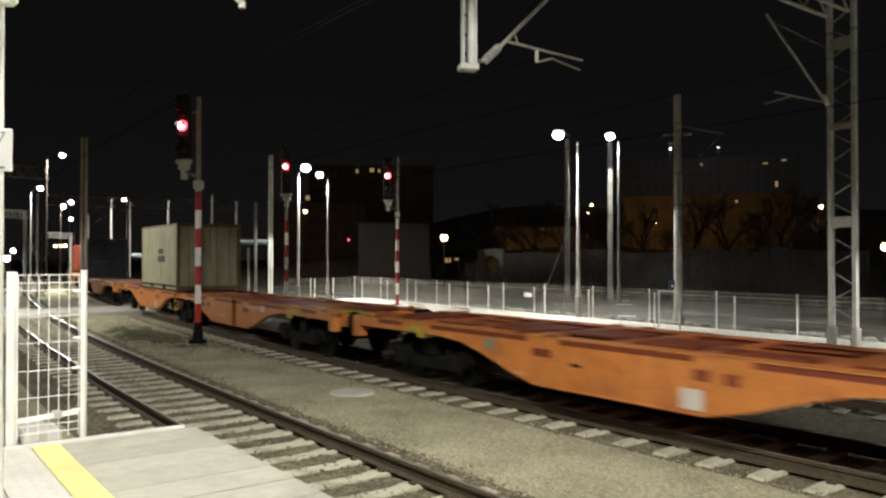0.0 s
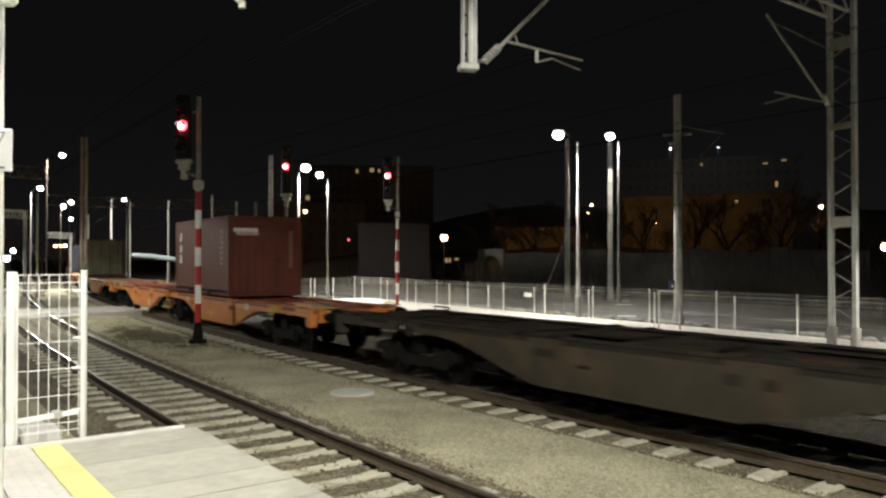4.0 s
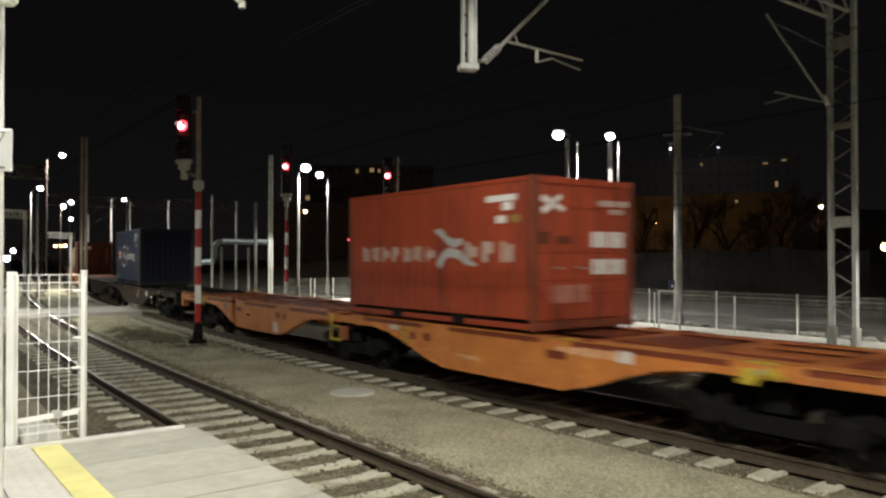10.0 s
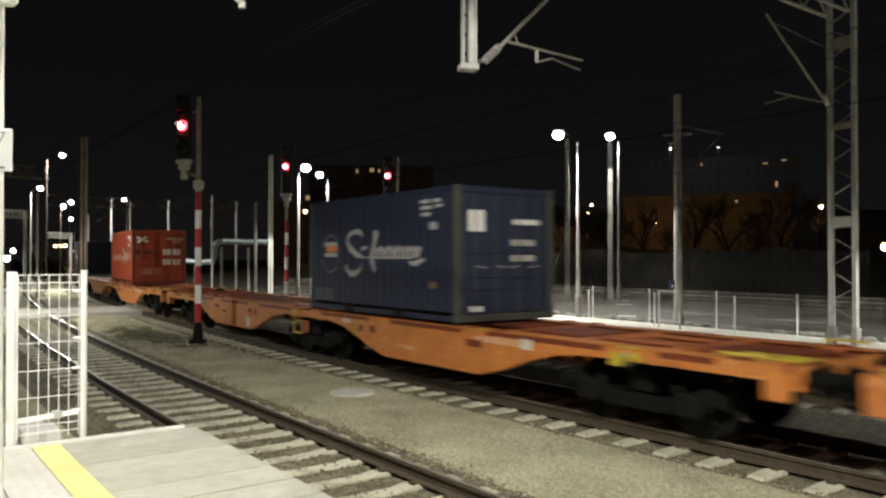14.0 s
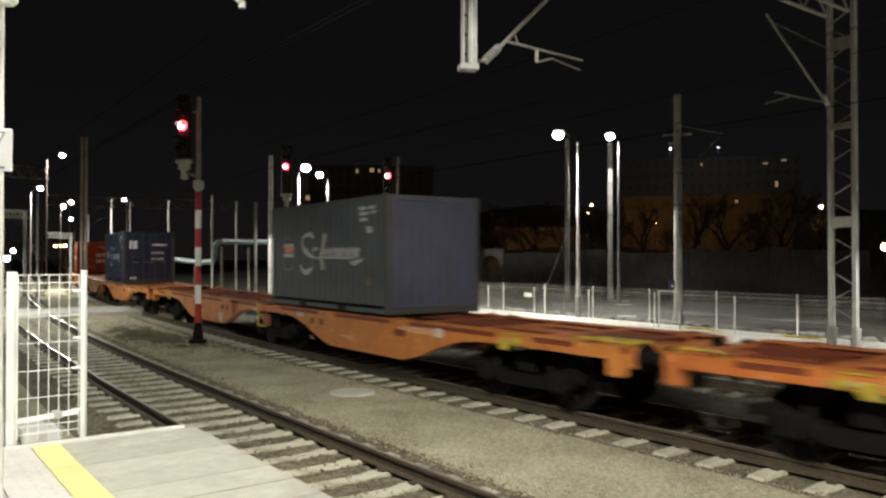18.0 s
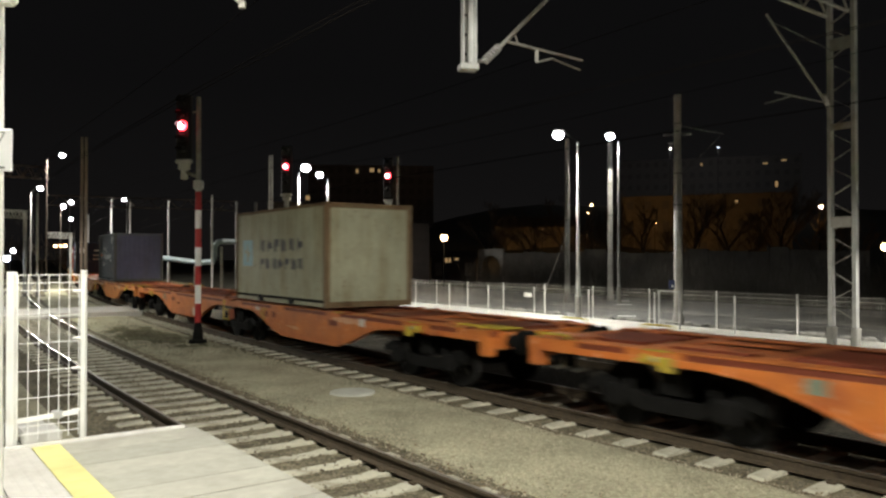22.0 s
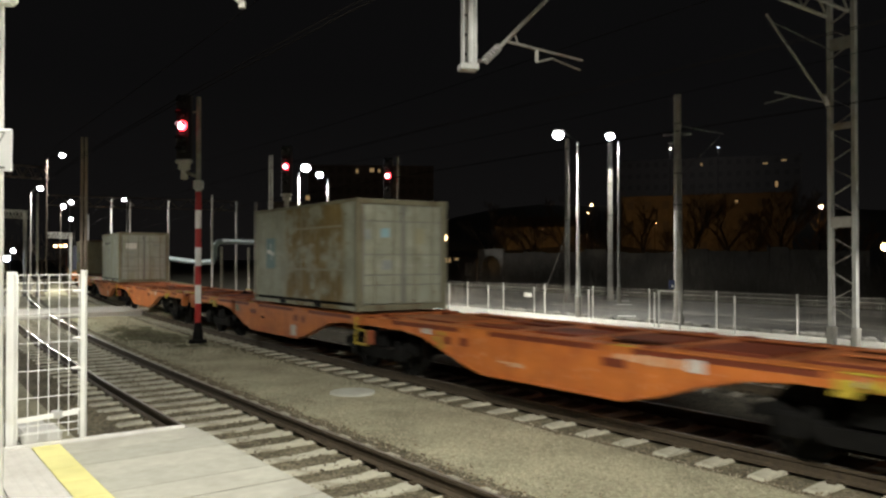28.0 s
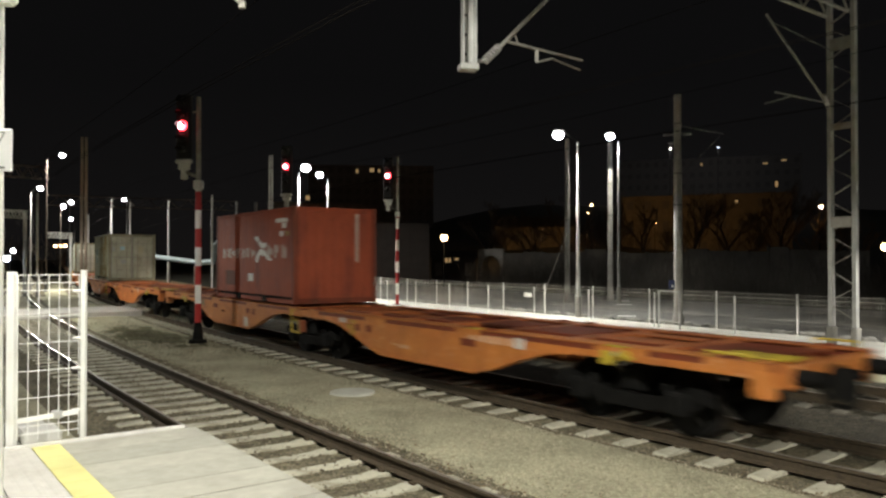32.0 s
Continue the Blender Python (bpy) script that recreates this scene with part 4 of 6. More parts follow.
portal(84, 420, 64.0, 351, 368, (418,), "lattice steel portal over the far tracks", 0.10, BROWNSTEEL)
portal(-30, 46, 60.0, 371, 384, (44,), "white lattice portal over the far platform", 0.14, GALV)
portal(84, 126, 85.0, 412, 421, (125,), "small pale portal far along the line", 0.15, GALV)
portal(-60, 84, 46.0, 290, 311, (), "dark lattice beam over the far platform", 0.16, BROWNSTEEL)
for x, d, y in ((197, 78, 353), (230, 88, 357), (298, 74, 353), (375, 60, 345), (66, 62, 342), (156, 90, 380)):
    pole(x, d, y, 0.085, 0.075, -0.2, "pale steel mast far along the line", GALV)


def heating_pipe():
    t = thing("pipeline", "pale blue lagged pipe loop on posts behind the tracks", "pipe")
    d = 64.0
    pts = [beside(bear(x), dd, z) for x, dd, z in ((236, 74, 2.75), (270, 70, 2.65), (352, 64, 2.15), (376, 62, 2.2), (380, 62, 2.7), (380, 62, 3.4), (386, 62, 3.75), (396, 62, 3.8), (480, 58, 3.65))]
    for a, b in zip(pts, pts[1:]):
        part("pipe_run", Shape().rod(a, b, 0.21, 0.21, 12), PIPE, t)
    for p in pts[1:-1]:
        s = Shape()
        s.smooth = True
        part("pipe_elbow", s.lens(p, 0.215, 0.215, 0.215), PIPE, t)
    for x, dd, z in ((300, 68, 2.4), (345, 64.5, 2.1), (392, 62, 3.6), (440, 60, 3.5)):
        p = beside(bear(x), dd, 0)
        part("support", Shape().rod((p.x, p.y, -0.3), (p.x, p.y, z - 0.2), 0.1, n=8), DULL, t)


heating_pipe()

# ---- train ----
BELLY = [(1.25, 0.985), (1.9, 0.915), (2.5, 0.75), (3.15, 0.54), (3.75, 0.40), (6.85, 0.40), (7.45, 0.54), (8.15, 0.77), (8.75, 0.925), (9.4, 0.985)]


def bogie(parent, x, black, tread):
    """Two axles under sprung side frames; the frames are its sub-parts."""
    m = Matrix.Translation((x, 0, 0))
    bg = part("bogie", Shape().box(-0.22, 0.22, -1.0, 1.0, 0.52, 0.86, 0.03), black, parent, "sooty black bogie")
    bg.matrix_basis = m
    for sd in (-1, 1):
        y = sd * 1.02
        poly = [(-1.45, 0.62), (-1.15, 0.72), (-0.45, 0.50), (0.45, 0.50), (1.15, 0.72), (1.45, 0.62), (1.45, 0.48), (1.1, 0.55), (0.5, 0.30), (-0.5, 0.30), (-1.1, 0.55), (-1.45, 0.48)]
        part("side_frame", Shape().prism(poly[::-1], y - 0.06, y + 0.06), black, bg)
        for ax in (-0.9, 0.9):
            part("axle_box", Shape().box(ax - 0.17, ax + 0.17, y - 0.02 if sd > 0 else y - 0.16, y + 0.16 if sd > 0 else y + 0.02, 0.30, 0.62, 0.04), black, bg)
            for o in (-0.22, 0.22):
                part("spring", Shape().rod((ax + o, y, 0.42), (ax + o, y, 0.70), 0.07, n=10), black, bg)
    return bg


def wheelset(parent, m, black, tread):
    """An axle with its two wheels, turning on the wagon."""
    ws = part("wheelset", Shape().rod((0, -0.70, 0), (0, 0.70, 0), 0.085, n=10), black, parent)
    ws.matrix_basis = m
    for sd in (-1, 1):
        w = Shape().rod((0, sd * 0.685, 0), (0, sd * 0.815, 0), 0.46, 0.46, 24)
        w.rod((0, sd * 0.665, 0), (0, sd * 0.69, 0), 0.485, 0.485, 24)
        w.mi = [1 if i % 26 < 24 else 0 for i in range(len(w.mi))]
        part("wheel", w, [black, tread], ws)
        hub = Shape().rod((0, sd * 0.815, 0), (0, sd * 0.86, 0), 0.15, 0.13, 12)
        for a in range(4):
            hub.box(-0.035, 0.035, sd * 0.835 - 0.012, sd * 0.835 + 0.012, 0.2, 0.3) if a == 0 else hub.rod((0.27 * math.cos(a * 1.57 + 1.57), sd * 0.815, 0.27 * math.sin(a * 1.57 + 1.57)), (0.27 * math.cos(a * 1.57 + 1.57), sd * 0.83, 0.27 * math.sin(a * 1.57 + 1.57)), 0.05, n=8)
        part("hub", hub, tread, ws)


def wagon(label, half, paint, deck, plate=True, stretch=1.0):
    """An articulated container flat: two fish-bellied units on three bogies."""
    t = thing("container_wagon", label, "wagon", group="wagons of the train")
    rim = paint if plate else deck
    bend = Matrix.Rotation(-BEND * 5.2, 4, "Z")
    for sgn in (1, -1):
        u = bend if sgn > 0 else Matrix.Rotation(BEND * 5.2, 4, "Z")
        end = half - (0.36 if sgn > 0 else 0.50)
        k = stretch * sgn

        def X(x):
            return x * k
        for side in (1, -1):
            prof = [(0.32, 1.083), (0.32, 0.985)] + BELLY + [(end / stretch, 0.985), (end / stretch, 1.083)]
            y0, y1 = sorted((side * 1.27, side * 1.295))
            poly = [(X(a), b) for a, b in prof]
            part("side_web", Shape(u).prism(poly if k > 0 else poly[::-1], y0, y1), paint, t)
            low = Shape(u)
            for a, b in zip(BELLY, BELLY[1:]):
                low.bar((X(a[0]), side * 1.23, a[1] + 0.012), (X(b[0]), side * 1.23, b[1] + 0.012), 0.16, 0.024)
            part("bottom_flange", low, paint, t)
            xa, xb = sorted((X(0.30), X(end / stretch)))
            y0, y1 = sorted((side * 1.02, side * 1.285))
            # nearly flush with the web; the recess's shade is in its colour
            part("recess_strip", Shape(u).box(xa, xb, y0, y1, 1.07, 1.169), RECESS_SHADE if plate else deck, t)
            for p, q in ((0.30, 0.84), (3.08, 3.92), (6.34, 7.05), (9.75, 10.7), (11.6, end / stretch)):
                ya, yb = sorted((side * 1.20, side * 1.296))
                part("strip_cover", Shape(u).box(*sorted((X(p), X(q))), ya, yb, 1.084, 1.168), paint, t)
            y0, y1 = sorted((side * 0.96, side * 1.305))
            part("top_flange", Shape(u).box(xa, xb, y0, y1, 1.169, 1.185, 0.004), rim if side > 0 else deck, t)
            ya, yb = sorted((side * 0.60, side * 0.96))
            part("deck_trough", Shape(u).box(xa, xb, ya, yb, 1.07, 1.09), RECESS_SHADE if plate else deck, t, "deck trough with its shade put into the dark red" if plate else "")
            for x in (1.6, 3.6, 6.9, 9.0, 11.3):
                c = X(x)
                y0, y1 = sorted((side * 1.05, side * 1.268))
                part("stiffener", Shape(u).box(c - 0.012, c + 0.012, y0, y1, 0.50 if 3 < x < 7.5 else 1.0, 1.10), paint, t)
            for x in (0.75, 6.6, 7.3, 11.9):
                y0, y1 = sorted((side * 1.09, side * 1.31))
                c = X(x)
                part("container_spigot", Shape(u).box(c - 0.10, c + 0.10, y0, y1, 1.186, 1.206, 0.008).box(c - 0.03, c + 0.03, y0 + 0.08, y1 - 0.08, 1.2, 1.225, 0.008), REDDECK if plate else BLACK, t, "flat container lock")
            for x, w, z0, z1 in ((6.72, 0.42, 0.87, 1.00), (3.80 if sgn > 0 else 3.24, 0.22, 0.85, 1.00), (3.36 if sgn > 0 else 2.75, 0.18, 0.84, 0.99)):
                c = X(x)
                y0, y1 = sorted((side * 1.29, side * 1.303))
                # a flat plate whose dark colour stands for the shade in a slot
                part("pocket_plate", Shape(u).box(c - w / 2, c + w / 2, y0, y1, z0, z1, 0.004), RECESS_SHADE if plate else deck, t, "flat plate coloured dark brown as a shaded slot")
            if sgn > 0:
                c = X(5.98)
                y0, y1 = sorted((side * 1.28, side * 1.32))
                part("lashing_ring", Shape(u).box(c - 0.09, c + 0.09, y0, y1, 0.78, 0.83, 0.012), BLACK, t)
            c = X(10.13)
            lev = Shape(u)
            y = side * 1.33
            ya, yb = sorted((side * 1.297, side * 1.335))
            # a bent plate, a round grip beside it and the yellow patch on the flange above
            lev.box(*sorted((c + sgn * -0.24, c + sgn * 0.02)), ya, yb, 0.95, 1.10, 0.02).box(*sorted((c + sgn * -0.27, c + sgn * -0.02)), ya, yb, 0.90, 0.97, 0.015)
            lev.rod((c + sgn * 0.20, ya, 1.06), (c + sgn * 0.20, yb, 1.06), 0.075, n=14).bar((c, y, 1.08), (c + sgn * 0.34, y, 1.03), 0.04, 0.04)
            part("grip_shaft", Shape(u).rod((c + sgn * 0.05, ya, 1.07), (c + sgn * 0.05, yb + 0.03, 1.07), 0.035, n=10), DULL, t)
            part("flange_patch", Shape(u).box(*sorted((c - sgn * 0.16, c + sgn * 0.24)), *sorted((side * 1.22, side * 1.309)), 1.167, 1.1865), YELLOW if plate else RUST_DECK, t, "yellow paint on the deck edge" if plate else "")
            part("brake_lever", lev, YELLOW if plate else RUST_DECK, t, "yellow brake change-over lever" if plate else "")
            c = X(end / stretch) - sgn * 0.13
            y0, y1 = sorted((side * 1.10, side * 1.30))
            part("corner_plate", Shape(u).box(c - 0.13, c + 0.13, y0, y1, 0.74, 1.10, 0.02), paint, t)
            c = X(end / stretch) - sgn * 0.55
            hr = Shape(u)
            hr.tube([(c - 0.30, y * 0.98, 1.19), (c - 0.30, y * 0.98, 1.26), (c + 0.30, y * 0.98, 1.26), (c + 0.30, y * 0.98, 1.19)], 0.02, 6)
            part("hand_rail", hr, YELLOW if plate else RUST_DECK, t, "yellow hand rail" if plate else "")
            ye = side * 0.88
            part("buffer", Shape(u).rod((X(end / stretch), ye, 1.0), (X(end / stretch) + sgn * 0.42, ye, 1.0), 0.10, n=14).rod((X(end / stretch) + sgn * 0.42, ye, 1.0), (X(end / stretch) + sgn * 0.60, ye, 1.0), 0.07, n=12).rod((X(end / stretch) + sgn * 0.55, ye, 1.0), (X(end / stretch) + sgn * 0.60, ye, 1.0), 0.20, 0.22, 18), BLACK, t, "black round buffer")
        if plate:
            for x, z, w, h, mt, lab in ((3.95, 0.60, 0.34, 0.27, PLATE, "whitish data plate"), (8.0, 0.97, 0.24, 0.18, GREENPLATE, "grey-green label holder")):
                if sgn > 0:
                    part("data_plate", Shape(u).box(X(x) - w / 2, X(x) + w / 2, 1.296, 1.302, z - h / 2, z + h / 2), mt, t, lab)
            if sgn < 0:
                for i, (w, h) in enumerate(((0.18, 0.08), (0.20, 0.10), (0.22, 0.13), (0.18, 0.13), (0.12, 0.13), (0.26, 0.17))):
                    x = -6.84 - 0.25 * i
                    part("side_mark", Shape(u).box(x - w / 2, x + w / 2, 1.296, 1.301, 1.03 - h / 2, 1.03 + h / 2), PLATE if i == 5 else SCUFF, t, "small whitish unreadable mark")
                part("data_plate", Shape(u).box(-2.24, -1.92, 1.296, 1.302, 0.985, 1.085), PLATE, t, "whitish data plate")
                part("brake_wheel", Shape(u).box(-2.60, -2.30, 1.29, 1.325, 0.86, 0.97, 0.02).box(-2.66, -2.44, 1.29, 1.318, 0.74, 0.88, 0.02).box(-2.72, -2.40, 1.29, 1.318, 0.99, 1.07, 0.02), YWORN, t, "worn yellow brake plate")
                part("side_mark", Shape(u).box(-4.42, -4.18, 1.296, 1.301, 0.665, 0.70), SCUFF, t, "faded unreadable mark")
                part("side_mark", Shape(u).box(-4.80, -4.46, 1.296, 1.301, 0.635, 0.70), SCUFF, t, "faded unreadable mark")
        if not plate and sgn < 0:
            for x, z, w, h, mt, lab in ((-6.99, 0.82, 0.26, 0.24, GREENPLATE, "grey-green label holder"), (-8.93, 0.96, 0.30, 0.19, PLATE, "whitish data plate"), (-9.87, 0.84, 0.2, 0.06, PLATE, "whitish data plate")):
                part("data_plate", Shape(u).box(x - w / 2, x + w / 2, 1.296, 1.302, z - h / 2, z + h / 2), mt, t, lab)
            part("brake_lever", Shape(u).box(-7.50, -7.24, 1.29, 1.34, 0.94, 1.07, 0.02).box(-7.42, -7.30, 1.29, 1.33, 0.84, 0.96, 0.02), YRUST, t, "rusty yellow lever")
            part("yellow_patch", Shape(u).box(-7.45, -7.15, 1.22, 1.312, 1.13, 1.19, 0.01), YRUST, t, "worn yellow patch on the deck edge")
        cen = Shape(u)
        xa, xb = sorted((X(0.5), X(end / stretch)))
        cen.box(xa, xb, -0.30, 0.30, 0.86, 1.14, 0.01)
        part("centre_sill", cen, deck, t)
        for x in (0.7, 2.4, 4.1, 5.6, 7.2, 8.9, 10.6, 11.9):
            c = X(x)
            part("cross_beam", Shape(u).box(c - 0.14, c + 0.14, -0.98, 0.98, 1.02, 1.168, 0.008), deck, t)
        for x0, x1, y0, y1 in ((0.4, 2.2, -0.97, 0.97), (2.7, 3.9, 0.35, 0.97), (2.7, 3.9, -0.97, -0.35), (4.4, 5.4, -0.3, 0.97), (5.9, 7.0, -0.97, 0.4), (7.5, 8.7, -0.97, 0.97), (9.2, 10.4, 0.3, 0.97), (9.2, 10.4, -0.97, -0.3), (10.9, 12.2, -0.97, 0.97)):
            xa, xb = sorted((X(x0), X(x1)))
            y0, y1 = max(y0, -0.60), min(y1, 0.60)
            part("deck_plate", Shape(u).box(xa, xb, y0, y1, 1.166, 1.184), REDDECK if plate and int(x0) % 3 else deck, t)
            for y in (y0, y1):
                if abs(y) > 0.5:
                    part("plate_edge", Shape(u).box(xa, xb, y - 0.012, y + 0.012, 1.092, 1.178), RECESS_SHADE if plate else deck, t)
        part("yellow_patch", Shape(u).box(*sorted((X(6.62), X(7.02))), 1.17, 1.31, 1.186, 1.194), YELLOW if plate else RUST_DECK, t, "worn yellow patch on the deck edge" if plate else "")
        c = X(end / stretch)
        part("headstock", Shape(u).box(c - 0.10, c + 0.10, -1.09, 1.09, 0.86, 1.15, 0.015), paint, t)
        part("draw_hook", Shape(u).box(*sorted((c, c + sgn * 0.45)), -0.06, 0.06, 0.93, 1.05, 0.02).box(*sorted((c + sgn * 0.25, c + sgn * 0.38)), -0.09, 0.09, 0.55, 0.95, 0.03), BLACK, t)
        part("brake_hose", Shape(u).tube([(c, 0.35, 0.95), (c + sgn * 0.25, 0.37, 0.65), (c + sgn * 0.5, 0.35, 0.62)], 0.03), BLACK, t)
        part("end_platform", Shape(u).box(*sorted((c - sgn * 0.9, c + sgn * 0.05)), 0.55, 1.05, 1.19, 1.215, 0.006), YELLOW if sgn < 0 and plate else deck, t)
        bogie(t, X(10.15), BLACK, TREAD).matrix_basis = u @ Matrix.Translation((X(10.15), 0, 0))
        for ax in (-0.9, 0.9):
            wheelset(t, u @ Matrix.Translation((X(10.15) + ax, 0, 0.46)), BLACK, TREAD)
    bogie(t, 0.0, BLACK, TREAD)
    for ax in (-0.9, 0.9):
        wheelset(t, Matrix.Translation((ax, 0, 0.46)), BLACK, TREAD)
    part("articulation_joint", Shape().box(-0.34, 0.34, -0.5, 0.5, 0.86, 1.16, 0.03), deck, t)
    for side in (1, -1):
        st = Shape()
        y = side * 1.36
        st.bar((0.50, y, 0.58), (0.50, y, 1.16), 0.03).bar((0.06, y, 0.58), (0.06, y, 0.90), 0.03).bar((0.04, y, 0.59), (0.52, y, 0.59), 0.045).bar((0.04, y, 0.885), (0.52, y, 0.885), 0.035).bar((0.50, y, 1.1), (0.50, side * 1.2, 1.14), 0.035)
        part("foot_step", st, YELLOW if plate else RUST_DECK, t, "yellow step frame" if plate else "")
        part("step_tread", Shape().box(-0.07, 0.05, *sorted((side * 1.22, side * 1.37)), 0.60, 0.90, 0.01), DECK if plate else paint, t)
        part("joint_cover", Shape().box(-0.36, 0.36, *sorted((side * 1.255, side * 1.268)), 0.985, 1.15, 0.004), paint, t)
    return t


CL, CW, CH = 6.058, 2.438, 2.56


FOLD, FOLDS = 0.017, 21


def fold(x):
    """How deep the folded side wall lies at x."""
    f = ((x + CL / 2 - 0.12) / (CL - 0.24) * FOLDS) % 1
    return FOLD * (0.0 if f < 0.26 else (f - 0.26) / 0.24 if f < 0.5 else 1.0 if f < 0.76 else (1 - f) / 0.24)


def painted_bar(sh, x, z, w, h):
    """A painted block that follows the folds of the side wall."""
    p = (CL - 0.24) / FOLDS
    x0, x1 = x - w / 2, x + w / 2
    cuts = sorted([x0, x1] + [c for i in range(FOLDS) for f in (0, 0.26, 0.5, 0.76) for c in (-CL / 2 + 0.12 + (i + f) * p,) if x0 < c < x1])
    vs = [(c, CW / 2 - 0.008 - fold(c), zz) for c in cuts for zz in (z - h / 2, z + h / 2)]
    return sh.add(vs, [(2 * i, 2 * i + 1, 2 * i + 3, 2 * i + 2) for i in range(len(cuts) - 1)])


def painted_stroke(sh, pts, ws):
    """A painted brush stroke through (x, z) points that follows the folds."""
    ws = ws if isinstance(ws, (list, tuple)) else [ws] * len(pts)
    fine = []
    for (a, b), (wa, wb) in zip(zip(pts, pts[1:]), zip(ws, ws[1:])):
        k = max(1, round(math.hypot(b[0] - a[0], b[1] - a[1]) / 0.04))
        fine += [(a[0] + (b[0] - a[0]) * i / k, a[1] + (b[1] - a[1]) * i / k, wa + (wb - wa) * i / k) for i in range(k)]
    fine.append((*pts[-1], ws[-1]))
    vs = []
    for i, (x, z, w) in enumerate(fine):
        q, r = fine[max(0, i - 2)], fine[min(len(fine) - 1, i + 2)]
        d = Vector((r[0] - q[0], r[1] - q[1])).normalized()
        for e in (1, 0, -1):
            px = x - d.y * w / 2 * e
            vs.append((px, CW / 2 - 0.007 - fold(px), z + d.x * w / 2 * e))
    return sh.add(vs, [(3 * i + j, 3 * i + j + 1, 3 * i + j + 4, 3 * i + j + 3) for i in range(len(fine) - 1) for j in (0, 1)])


def corrugated(x0, x1, z0, z1, y, sgn, k=FOLDS, depth=FOLD):
    """A folded sheet standing in the x-z plane."""
    sh = Shape()
    xs = []
    p = (x1 - x0) / k
    for i in range(k):
        a = x0 + i * p
        xs += [(a, 0), (a + 0.26 * p, 0), (a + 0.5 * p, 1), (a + 0.76 * p, 1)]
    xs.append((x1, 0))
    vs = [(x, y - sgn * depth * d, z) for x, d in xs for z in (z0, z1)]
    return sh.add(vs, [(2 * i, 2 * i + 2, 2 * i + 3, 2 * i + 1) if sgn > 0 else (2 * i, 2 * i + 1, 2 * i + 3, 2 * i + 2) for i in range(len(xs) - 1)])


